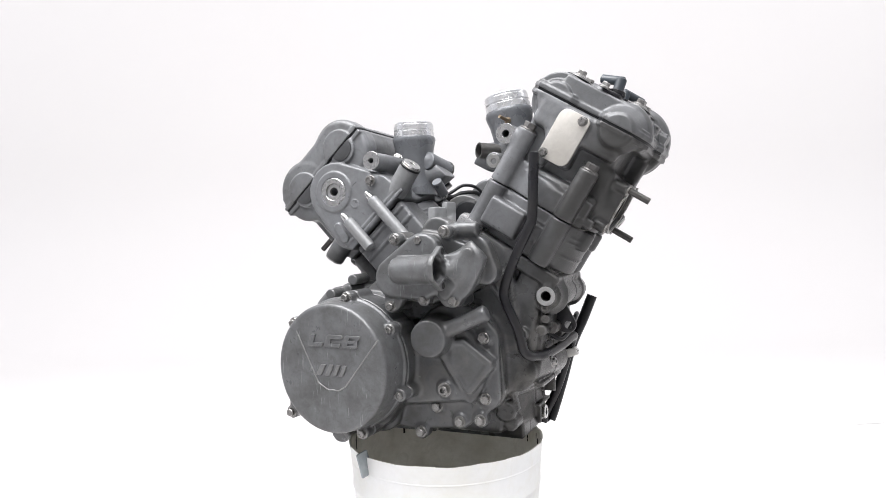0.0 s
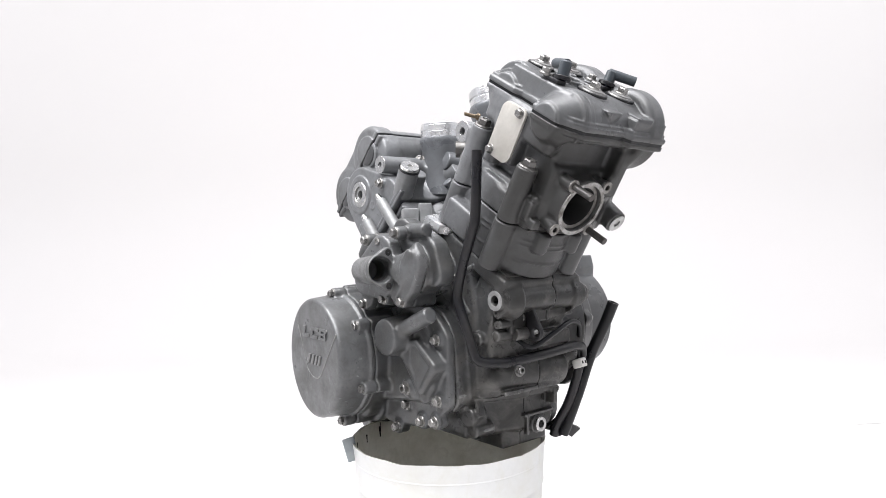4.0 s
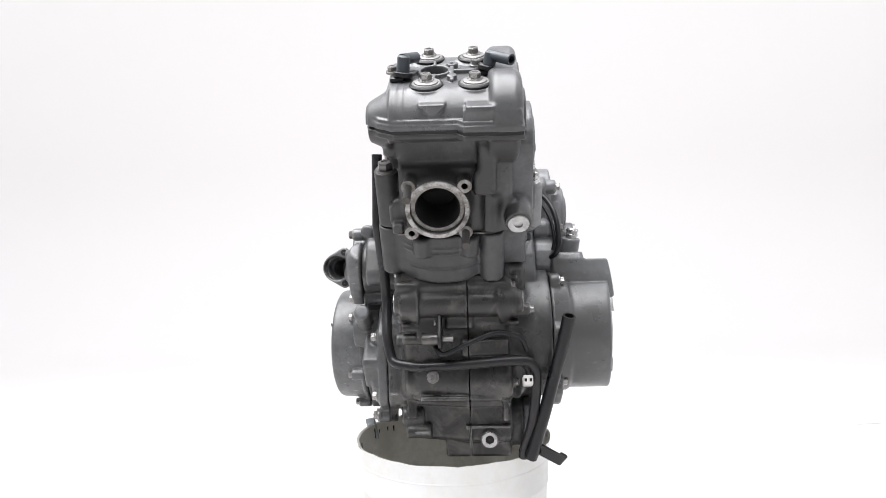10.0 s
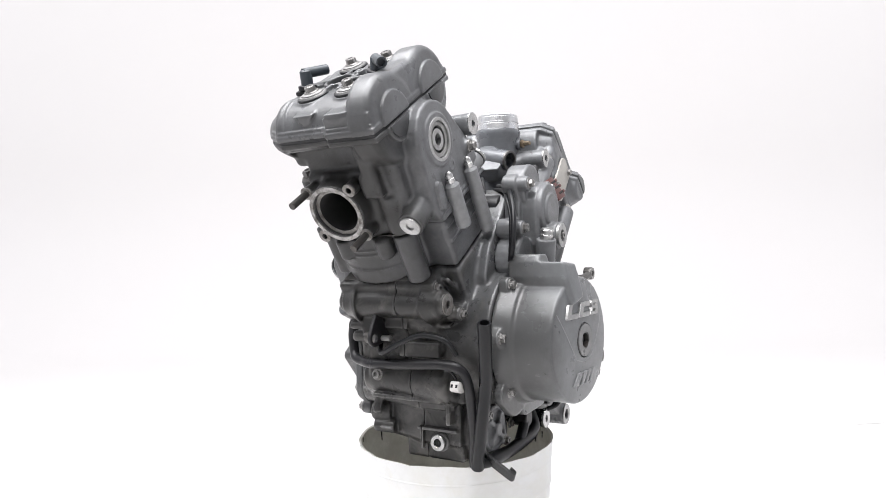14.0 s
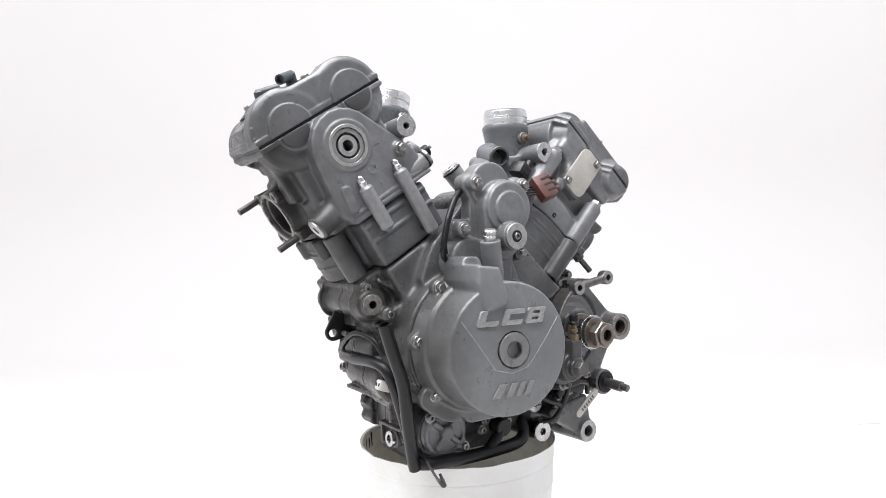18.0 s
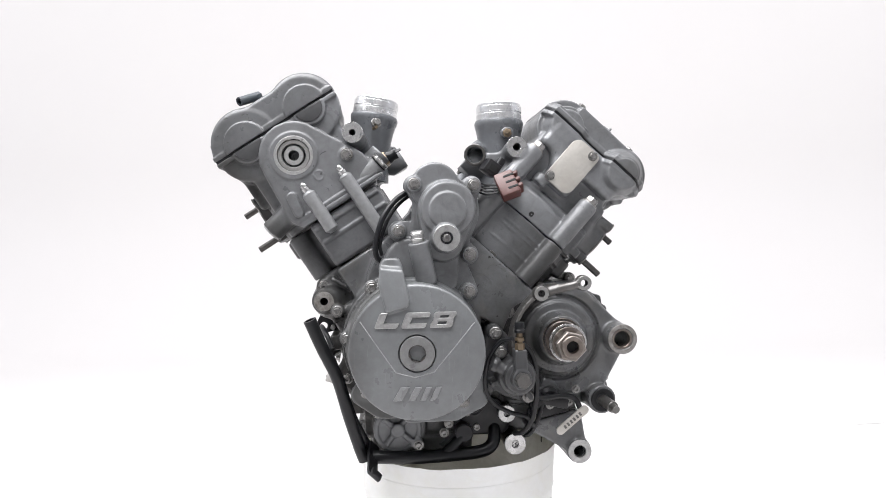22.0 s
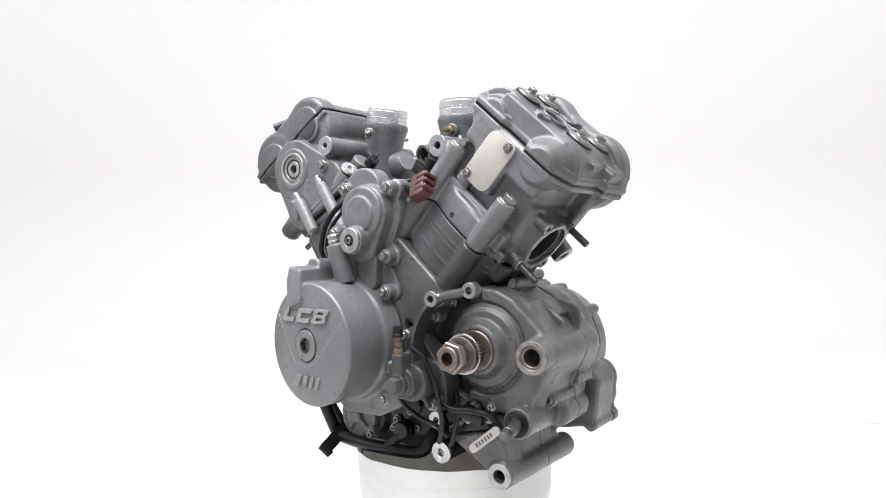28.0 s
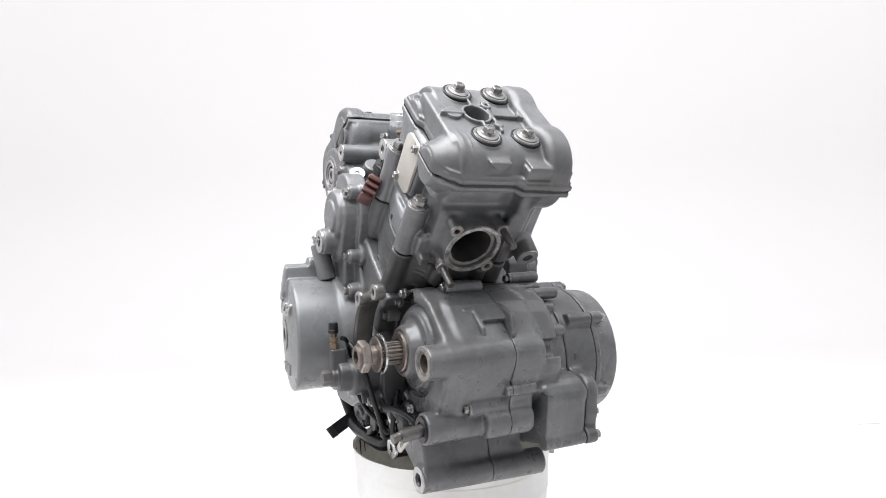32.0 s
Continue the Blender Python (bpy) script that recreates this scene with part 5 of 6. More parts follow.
START = put("starter_gear_cover", starter_cover().mesh("starter_gear_cover", GREY), ENGINE, label="grey cast starter gear cover")
ring(START, "inspection_plug", (-0.016, -0.1785, 0.649), (0, -1, 0), 0.0158, 0.0075, 0.0040, MARK, "bare round plug", depth=0.002)
ring(START, "inspection_plug", (-0.016, -0.1795, 0.649), (0, -1, 0), 0.0072, 0.0050, 0.0030, BLACK)
bolt(START, (-0.016, -0.1795, 0.649), (0, -1, 0), 0.0042, "allen")
rod(START, "water_spout", (-0.0485, -0.1715, 0.640), (-0.0505, -0.1745, 0.658), 0.0074, MARK, "bare aluminium hose spout")
for _k in range(2):
    ring(START, "spout_bead", (-0.0498 - 0.0006 * _k, -0.1730 - 0.0010 * _k, 0.6480 + 0.006 * _k), (-0.1, -0.16, 1.0), 0.0082, 0.006, 0.0024, BRIGHT, "raised bead", seg=28)
for _x, _z in STARTER_BOLTS:
    bolt(START, (_x, -0.152, _z), (0, -1, 0), 0.0050, "hex")

# output shaft
SHAFT = rod(ENGINE, "output_shaft", (0.133, -0.110, 0.517), (0.1305, -0.172, 0.5153), 0.0118, RUST, "rusty splined output shaft")
for _k in range(18):
    _a = 2 * math.pi * _k / 18
    _o = Vector((0.0125 * math.cos(_a), 0, 0.0125 * math.sin(_a)))
    part("spline", block((0.0022, 0.034, 0.0022), 0.0004, 1), RUST, SHAFT, m=SHAFT.matrix_basis.inverted() @ Matrix.Translation(Vector((0.132, -0.145, 0.516)) + _o))
ring(ENGINE, "shaft_collar", (0.1335, -0.124, 0.517), (0, -1, 0), 0.0235, 0.0150, 0.010, RUST, "rusty steel collar")
ring(ENGINE, "shaft_seal", (0.1333, -0.1265, 0.517), (0, -1, 0), 0.0270, 0.0236, 0.0045, RUST, "brown shaft seal ring")
ring(ENGINE, "shaft_washer", (0.1325, -0.155, 0.5165), (0, -1, 0), 0.0235, 0.0120, 0.0022, BRIGHT, "bright washer")
ring(ENGINE, "shaft_washer", (0.1322, -0.1605, 0.5163), (0, -1, 0), 0.0205, 0.0120, 0.0020, RUST, "rusty washer")
NUT = part("shaft_nut", joined(turned([(0.0105, 0), (0.0175, 0), (0.0188, 0.0015), (0.0188, 0.009), (0.0175, 0.0105), (0.0105, 0.0105)], sides=6),
                               turned([(0.0135, 0.009), (0.0135, 0.0135), (0.0125, 0.0145), (0.0075, 0.0145), (0.0070, 0.006), (0, 0.006)], 32)), RUST, ENGINE, "rusty shaft nut", Matrix.Translation((0.1305, -0.1705, 0.5153)) @ axes((0, -1, 0)))


# black disc darkens the end of the shaft bore in place of shade
part("bore", turned([(0, 0.0062), (0.0068, 0.0062), (0.0068, 0.0068), (0, 0.0068)], 24), DIRT_AND_SHADE, NUT, "black disc drawn as the shade in the shaft bore")

# chain guard
def guard_bracket():
    s = Solid((0.045, -0.180, 0.455), (0.185, -0.118, 0.612), 0.0016)
    pts = []
    for k in range(15):
        a = radians(205 - 100 * k / 14)
        pts.append((0.135 + 0.072 * math.cos(a), -0.152, 0.517 + 0.072 * math.sin(a)))
    for p, q in zip(pts[:-1], pts[1:]):
        mid = [(i + j) / 2 for i, j in zip(p, q)]
        s.add(d_box(mid, (0.0105, 0.012, 0.0022), 0.001, (0, math.degrees(-math.atan2(q[2] - p[2], q[0] - p[0])), 0)), k=0.001)
    s.add(d_cyl((0.100, -0.161, 0.579), (0.151, -0.165, 0.590), 0.0055, 0.003), k=0.002)
    for x, z in ((0.098, 0.579), (0.151, 0.590)):
        s.add(d_cyl((x, -0.157, z), (x, -0.169, z), 0.0095, 0.001), k=0.002)
        s.cut(d_cyl((x, -0.14, z), (x, -0.18, z), 0.0042, 0.0003))
    return s


put("chain_guide", guard_bracket().mesh("chain_guide", STEEL), ENGINE, label="thin dull metal chain guide")
for _x, _z in ((0.098, 0.579), (0.151, 0.590)):
    ring(ENGINE, "guide_eye", (_x, -0.1688, _z), (0, -1, 0), 0.0088, 0.0044, 0.0010, SATIN, "bare worn eye of the chain guide", seg=28)


# ---- clutch side ----
CX, CZ = 0.092, 0.487
CLUTCH_BOLTS = ((0.020, 0.535), (0.007, 0.453), (0.082, 0.575), (0.063, 0.400), (0.165, 0.540), (0.172, 0.447))
PRIMARY_BOLTS = ((-0.088, 0.521), (-0.089, 0.444), (-0.081, 0.416), (-0.022, 0.429), (-0.053, 0.412), (0.002, 0.394), (0.206, 0.432), (0.209, 0.404))


def primary_solid():
    s = Solid((-0.135, 0.068, 0.375), (0.225, 0.140, 0.600), 0.0020)
    s.add(d_hull([(-0.045, 0.505, 0.060), (-0.088, 0.446, 0.018), (-0.088, 0.520, 0.018), (0.02, 0.44, 0.045), (-0.052, 0.414, 0.012)], 1, 0.0755, 0.088, 0.003))
    s.add(d_hull([(0.168, 0.450, 0.036), (0.11, 0.43, 0.034), (0.06, 0.42, 0.03)], 1, 0.0755, 0.094, 0.003), d_hull([(0.163, 0.450, 0.030), (0.11, 0.435, 0.030), (0.06, 0.43, 0.03)], 1, 0.085, 0.114, 0.004), k=0.003)
    s.add(d_hull([(0.192, 0.454, 0.026), (0.192, 0.421, 0.021), (0.11, 0.41, 0.026)], 1, 0.0755, 0.096, 0.008), k=0.004)
    s.add(d_cyl((CX, 0.0755, CZ), (CX, 0.122, CZ), 0.0885, 0.002), k=0.006)
    for x, z in CLUTCH_BOLTS:
        s.add(d_cyl((x, 0.085, z), (x, 0.122, z), 0.0085, 0.0015), k=0.005)
    s.add(d_hull([(-0.040, 0.500, 0.045), (0.02, 0.47, 0.04), (-0.06, 0.47, 0.03)], 1, 0.078, 0.100, 0.006), k=0.006)
    for x, z in PRIMARY_BOLTS:
        s.add(d_cyl((x, 0.0755, z), (x, 0.0915, z), 0.0095, 0.0015), k=0.005)
    s.add(d_cyl((-0.038, 0.085, 0.455), (-0.038, 0.104, 0.455), 0.011, 0.0015), k=0.004)
    # round cap, breather rib, raised square
    s.add(d_cyl((-0.027, 0.080, 0.523), (-0.027, 0.129, 0.523), (0.030, 0.0235), 0.002), k=0.005)
    s.add(d_cyl((-0.035, 0.112, 0.528), (-0.100, 0.108, 0.556), 0.0105, 0.003), k=0.004)
    s.add(d_cyl((-0.035, 0.105, 0.510), (-0.072, 0.092, 0.440), 0.008, 0.003), k=0.004)
    s.add(d_slab([(-0.052, 0.520), (-0.067, 0.522), (-0.104, 0.494), (-0.104, 0.486), (-0.076, 0.452), (-0.068, 0.453), (-0.046, 0.492)], 1, 0.080, 0.1085, 0.003), k=0.003)
    s.cut(d_slab([(-0.054, 0.513), (-0.066, 0.514), (-0.096, 0.491), (-0.074, 0.461), (-0.069, 0.461), (-0.053, 0.490)], 1, 0.1070, 0.115, 0.0005), k=0.0006)
    s.cut(d_box((-0.012, 0.10, 0.412), (0.018, 0.010, 0.012), 0.003), k=0.003)
    return s.keep(1, lo=0.0755)


PRIM = put("primary_cover", primary_solid().mesh("primary_cover", PRIMARY), ENGINE, label="grimy dark grey cast primary drive cover")
for _x, _z in PRIMARY_BOLTS:
    bolt(PRIM, (_x, 0.0915, _z), (0, 1, 0), 0.0054, "hex")
bolt(PRIM, (-0.038, 0.104, 0.455), (0, 1, 0), 0.0062, "allen")


def clutch_solid():
    s = Solid((-0.005, 0.118, 0.385), (0.190, 0.180, 0.590), 0.0018)
    s.add(d_cyl((CX, 0.1228, CZ), (CX, 0.168, CZ), (0.0865, 0.0825), 0.0045))
    s.add(d_cyl((CX, 0.1228, CZ), (CX, 0.130, CZ), 0.0885, 0.001), k=0.001)
    for x, z in CLUTCH_BOLTS:
        s.add(d_cyl((x, 0.1228, z), (x, 0.1405, z), 0.0082, 0.0015), k=0.004)
    return s.keep(1, lo=0.1228)


CLU_LEAN = Matrix.Translation((CX, 0.168, 0)) @ Matrix.Rotation(radians(-4), 4, "Z") @ Matrix.Translation((-CX, -0.168, 0))
CLU = put("clutch_cover", leaned(clutch_solid().mesh("clutch_cover", CLUTCH), CX, 0.130, 0.168, -0.070), ENGINE, label="scuffed dark grey round clutch cover")
for _x, _z in CLUTCH_BOLTS:
    bolt(CLU, (_x, 0.1405, _z), (0, 1, 0), 0.0050, "hex")


def far_mark(poly, x, z, depth, mat, parent):
    """A worn raised mark on a face that looks along +y."""
    pts = [(px + 0.3 * pz, pz) for px, pz in poly]
    m = CLU_LEAN @ Matrix.Translation((x, 0.1678, z)) @ Matrix.Rotation(radians(180), 4, "Z") @ Matrix.Rotation(radians(90), 4, "X")
    return part("raised_mark", cutout(pts, depth, 0.0004), mat, parent, m=m)


for _p, _q in (((0.1440, 0.5330), (0.1100, 0.4680)), ((0.1100, 0.4680), (0.0960, 0.4605)), ((0.0960, 0.4605), (0.0790, 0.4600)), ((0.0790, 0.4600), (0.0680, 0.4660)), ((0.0680, 0.4660), (0.0180, 0.5270))):
    _v = Vector((_q[0] - _p[0], 0, _q[1] - _p[1]))
    part("raised_edge", moved(block((_v.length + 0.0008, 0.0016, 0.0020), 0.0005, 1), CLU_LEAN @ Matrix.Translation(((_p[0] + _q[0]) / 2, 0.1680, (_p[1] + _q[1]) / 2)) @ Matrix.Rotation(-math.atan2(_v.z, _v.x), 4, "Y")), CLUTCH, CLU)
for _x0, _bm in three_glyphs(0.90, 0.0022, 0.30):
    part("raised_mark", moved(_bm, CLU_LEAN @ Matrix.Translation((0.1250 - _x0, 0.1678, 0.5150)) @ Matrix.Rotation(radians(180), 4, "Z") @ Matrix.Rotation(radians(90), 4, "X")), CLUTCH, CLU)
for _x, _w in ((0.113, 0.013), (0.099, 0.011), (0.087, 0.009), (0.077, 0.009)):
    far_mark([(0, 0), (_w * 0.6, 0), (_w * 0.9, 0.014), (_w * 0.3, 0.014)], _x, 0.4785, 0.0020, CLUTCH, CLU)

PUMP_BOLTS = ((0.018, 0.649), (-0.017, 0.647), (-0.051, 0.657), (-0.062, 0.571), (-0.021, 0.572), (0.026, 0.563))


def pump_housing():
    s = Solid((-0.120, 0.068, 0.545), (0.050, 0.125, 0.690), 0.0020)
    s.add(d_hull([(-0.018, 0.612, 0.046), (0.022, 0.60, 0.030), (-0.060, 0.61, 0.034)], 1, 0.0755, 0.108, 0.003))
    s.add(d_hull([(-0.03, 0.655, 0.022), (-0.08, 0.63, 0.022), (-0.095, 0.605, 0.016)], 1, 0.0755, 0.100, 0.003), k=0.004)
    for x, z in PUMP_BOLTS:
        s.add(d_cyl((x, 0.0755, z), (x, 0.110, z), 0.0095, 0.0015), k=0.004)
    s.add(d_cyl((-0.050, 0.100, 0.660), (-0.088, 0.100, 0.660), 0.009, 0.003), k=0.004)
    return s.keep(1, lo=0.0755)


def pump_cover():
    s = Solid((-0.120, 0.105, 0.540), (0.055, 0.185, 0.690), 0.0018)
    s.add(d_hull([(-0.016, 0.610, 0.038), (0.020, 0.60, 0.026), (-0.020, 0.63, 0.026)], 1, 0.1088, 0.128, 0.004))
    s.add(d_hull([(-0.060, 0.600, 0.030), (-0.085, 0.618, 0.016), (-0.055, 0.575, 0.012)], 1, 0.1088, 0.126, 0.004), k=0.004)
    s.add(d_hull([(0.015, 0.60, 0.020), (0.024, 0.568, 0.012)], 1, 0.1088, 0.122, 0.003), k=0.004)
    for x, z in PUMP_BOLTS:
        s.add(d_cyl((x, 0.1088, z), (x, 0.1235, z), 0.0085, 0.001), k=0.003)
    # inlet
    s.add(d_cyl((0.012, 0.133, 0.609), (-0.0525, 0.148, 0.612), (0.0170, 0.0190), 0.002), k=0.005)
    s.add(d_hull([(0.148, 0.612, 0.0195), (0.1375, 0.633, 0.0068), (0.1375, 0.591, 0.0068)], 0, -0.0545, -0.0465, 0.0015), k=0.002)
    s.cut(d_cyl((-0.006, 0.1372, 0.6098), (-0.06, 0.1497, 0.6123), 0.0132, 0.0005), d_cyl((-0.034, 0.1437, 0.611), (-0.075, 0.153, 0.613), 0.0150, 0.0005), d_cyl((-0.048, 0.1470, 0.6118), (-0.075, 0.153, 0.613), 0.0168, 0.0003), k=0.0005)
    # outlet elbow beside the volute
    s.add(d_cyl((-0.055, 0.118, 0.600), (-0.092, 0.106, 0.634), (0.020, 0.0165), 0.003), k=0.006)
    s.add(d_hull([(-0.052, 0.580, 0.008), (-0.074, 0.604, 0.007), (-0.084, 0.630, 0.007)], 1, 0.112, 0.1295, 0.002), k=0.002)
    return s.keep(1, lo=0.1088)


put("water_pump", pump_housing().mesh("water_pump", PRIMARY), ENGINE, label="dark grey cast water pump housing")
PCOV = put("water_pump_cover", pump_cover().mesh("water_pump_cover", CLUTCH), ENGINE, label="dark grey cast water pump cover with an open inlet")
for _x, _z in PUMP_BOLTS:
    bolt(PCOV, (_x, 0.1235, _z), (0, 1, 0), 0.0052, "hex")
bolt(CASE_R, (-0.092, 0.058, 0.599), (0, 1, 0), 0.0055, "hex")
ring(CASE_R, "tube_face", (-0.161, 0.0565, 0.572), (0, 1, 0), 0.0122, 0.0066, 0.0016, MARK, "bare worn face")
ring(CASE_L, "tube_face", (-0.167, -0.0945, 0.572), (0, -1, 0), 0.0124, 0.0050, 0.0016, PITTED, "bare worn face")
ring(CASE_L, "tube_face", (0.155, -0.1205, 0.370), (0, -1, 0), 0.0152, 0.0080, 0.0014, MARK, "bare machined face")
ring(CASE_L, "tube_face", (0.209, -0.1365, 0.515), (0, -1, 0), 0.0188, 0.0140, 0.0014, PITTED, "worn metal face")
ring(CASE_L, "tube_sleeve", (0.209, -0.126, 0.515), (0, -1, 0), 0.0138, 0.0100, 0.010, RUST, "dull brown steel sleeve")

# ---- pipes and hoses ----
part("vent_pipe", swept([(-0.155, 0.075, 0.752), (-0.153, 0.076, 0.705), (-0.151, 0.077, 0.672), (-0.147, 0.077, 0.660), (-0.126, 0.075, 0.620), (-0.114, 0.074, 0.590), (-0.111, 0.074, 0.576), (-0.114, 0.073, 0.562), (-0.128, 0.072, 0.530), (-0.133, 0.067, 0.504),
                                (-0.138, 0.061, 0.496), (-0.144, 0.045, 0.493), (-0.152, 0.024, 0.493), (-0.160, -0.03, 0.497), (-0.163, -0.085, 0.501), (-0.158, -0.106, 0.494), (-0.149, -0.111, 0.470), (-0.133, -0.107, 0.42), (-0.117, -0.098, 0.384), (-0.112, -0.096, 0.368)], 0.0063, bore=0.0045), BLACK, ENGINE, "long bent black breather pipe")
part("drain_hose", swept([(-0.180, -0.148, 0.555), (-0.167, -0.142, 0.521), (-0.150, -0.133, 0.480), (-0.138, -0.121, 0.43), (-0.126, -0.109, 0.385), (-0.121, -0.105, 0.370)], 0.0078, bore=0.0056), RUBBER, ENGINE, "black rubber drain hose with an open end")
part("hose_clip", ribbon([(-0.108, -0.098, 0.386), (-0.110, -0.113, 0.3795), (-0.1105, -0.130, 0.370), (-0.1108, -0.140, 0.3645), (-0.1098, -0.1455, 0.3615), (-0.1070, -0.1465, 0.3625), (-0.1050, -0.1400, 0.3660)], (0.55, 0.4, -0.7), 0.0175, 0.0030), BLACK, ENGINE, "short black folded hose clip")
part("oil_pipe", swept([(-0.116, -0.100, 0.374), (-0.104, -0.113, 0.375), (-0.060, -0.117, 0.373), (-0.010, -0.118, 0.374), (0.028, -0.116, 0.376), (0.043, -0.112, 0.384), (0.047, -0.104, 0.398), (0.047, -0.09, 0.405)], 0.0082), RUBBER, ENGINE, "black oil pipe along the sump")
part("oil_pipe", swept([(-0.022, -0.117, 0.374), (-0.010, -0.116, 0.383), (0.003, -0.114, 0.396), (0.007, -0.105, 0.402)], 0.0072), RUBBER, ENGINE, "short black branch of the oil pipe")
rod(ENGINE, "pipe_cap", (0.006, -0.100, 0.401), (0.006, -0.121, 0.401), 0.0115, BLACK, "black round pipe end")
part("sensor_wire", swept([(-0.150, 0.012, 0.520), (-0.166, 0.0, 0.510), (-0.174, -0.030, 0.524), (-0.174, -0.062, 0.536), (-0.166, -0.090, 0.530), (-0.158, -0.100, 0.512)], 0.0032), RUBBER, ENGINE, "thin black wire")
part("sensor_wire", swept([(-0.165, -0.088, 0.500), (-0.160, -0.096, 0.490), (-0.156, -0.100, 0.480)], 0.0014), RUBBER, ENGINE, "thin black wire")
CONN = part("wire_plug", block((0.017, 0.012, 0.012), 0.002), WHITE, ENGINE, "small white plastic wire plug", Matrix.Translation((-0.158, -0.100, 0.475)) @ Matrix.Rotation(radians(20), 4, "Y"))
# black blocks draw the shade in the plug's slots
for _dy in (-0.003, 0.003):
    part("slot", block((0.001, 0.0028, 0.004), 0.0003, 1), RUBBER, CONN, m=Matrix.Translation((-0.0083, _dy, 0.0)))

# bracket plate on the front
BRK = Solid((-0.200, -0.006, 0.500), (-0.130, 0.014, 0.575), 0.0013)
BRK.add(d_hull([(-0.176, 0.530, 0.0115), (-0.165, 0.556, 0.009), (-0.148, 0.535, 0.010)], 1, 0.001, 0.006, 0.001)).cut(d_cyl((-0.177, -0.01, 0.529), (-0.177, 0.02, 0.529), 0.0052, 0.0002))
put("bracket", BRK.mesh("bracket", BLACK), ENGINE, label="black bracket plate with a hole")
bolt(CASE_R, (-0.158, 0.010, 0.548), (0, 1, 0), 0.004, "hex")
for _p in ((-0.158, 0.052, 0.557), (-0.158, 0.051, 0.542)):
    ring(CASE_R, "bolt_hole", _p, (0, 1, 0), 0.0050, 0.0022, 0.0012, STEEL, depth=0.001)
bolt(CASE_R, (-0.1565, 0.014, 0.481), (-1, 0, 0.2), 0.0050, "allen")
for _p, _d in (((-0.150, -0.105, 0.560), (0, -1, 0)), ((-0.168, -0.082, 0.591), (0, -1, 0)), ((-0.140, -0.086, 0.470), (-0.3, -0.95, 0))):
    bolt(CASE_L, _p, _d, 0.0045, "allen")

# drain plug
ring(CASE_L, "drain_plug", (-0.1245, -0.0535, 0.395), (-1, 0, 0.05), 0.0098, 0.0052, 0.0045, BRIGHT, "bright aluminium drain plug")
# black disc stands for the shade in the drain plug
ring(CASE_L, "drain_hole_shade", (-0.1255, -0.0535, 0.395), (-1, 0, 0.05), 0.0052, 0.0008, 0.001, DIRT_AND_SHADE, "black disc drawn as the shade in the drain plug")
rod(CASE_L, "drain_boss", (-0.100, -0.0535, 0.396), (-0.1235, -0.0535, 0.395), 0.0125, CASE)
for _x, _y, _z, _r in ((0.062, -0.117, 0.422, 0.0112), (0.071, -0.121, 0.384, 0.0138)):
    rod(CASE_L, "plug_boss", (_x, -0.06, _z), (_x, _y + 0.003, _z), _r * 0.92, BLACK)
    ring(CASE_L, "screw_plug", (_x, _y + 0.004, _z), (0, -1, 0), _r, _r * 0.36, 0.004, BRIGHT, "bright round screw plug", depth=0.003)


# ---- oil filter cover and lower black cover ----
def filter_cover():
    s = Solid((-0.118, -0.122, 0.366), (-0.035, -0.092, 0.448), 0.0015)
    s.add(d_cyl((-0.078, -0.0985, 0.407), (-0.078, -0.110, 0.407), 0.0305, 0.0015), d_hull([(-0.078, 0.407, 0.014), (-0.052, 0.387, 0.007)], 1, -0.112, -0.0985, 0.002), k=0.003)
    s.cut(d_cyl((-0.078, -0.108, 0.407), (-0.078, -0.12, 0.407), 0.0245, 0.0006), k=0.0006)
    s.add(d_box((-0.078, -0.1095, 0.407), (0.024, 0.0035, 0.0032), 0.001, (0, 40, 0)), d_box((-0.078, -0.1095, 0.407), (0.024, 0.0035, 0.0032), 0.001, (0, -50, 0)), d_cyl((-0.078, -0.105, 0.407), (-0.078, -0.116, 0.407), 0.009, 0.002), k=0.002)
    return s.keep(1, hi=-0.0985)


FILT = put("oil_filter_cover", filter_cover().mesh("oil_filter_cover", GREY), ENGINE, label="grey round oil filter cover with a cross rib")
for _x, _z in ((-0.052, 0.386), (-0.102, 0.430)):
    bolt(FILT, (_x, -0.112, _z), (0, -1, 0), 0.0045, "allen")
LOW = Solid((-0.06, -0.112, 0.380), (0.085, -0.070, 0.450), 0.0018)
LOW.add(d_hull([(0.010, 0.422, 0.014), (0.045, 0.425, 0.016), (0.055, 0.405, 0.012), (0.020, 0.405, 0.012)], 1, -0.104, -0.072, 0.003), d_hull([(-0.030, 0.43, 0.012), (0.0, 0.415, 0.012)], 1, -0.100, -0.072, 0.003), k=0.004)
LOW.add(d_cyl((0.020, -0.09, 0.433), (0.020, -0.110, 0.433), 0.012, 0.002), k=0.003)
LOWOB = put("lower_cover", LOW.mesh("lower_cover", BLACK), ENGINE, label="black cast oil pump cover")
for _x, _z in ((0.012, 0.423), (-0.012, 0.410), (-0.018, 0.398), (0.024, 0.404)):
    bolt(LOWOB, (_x, -0.103, _z), (0, -1, 0), 0.0042, "allen")


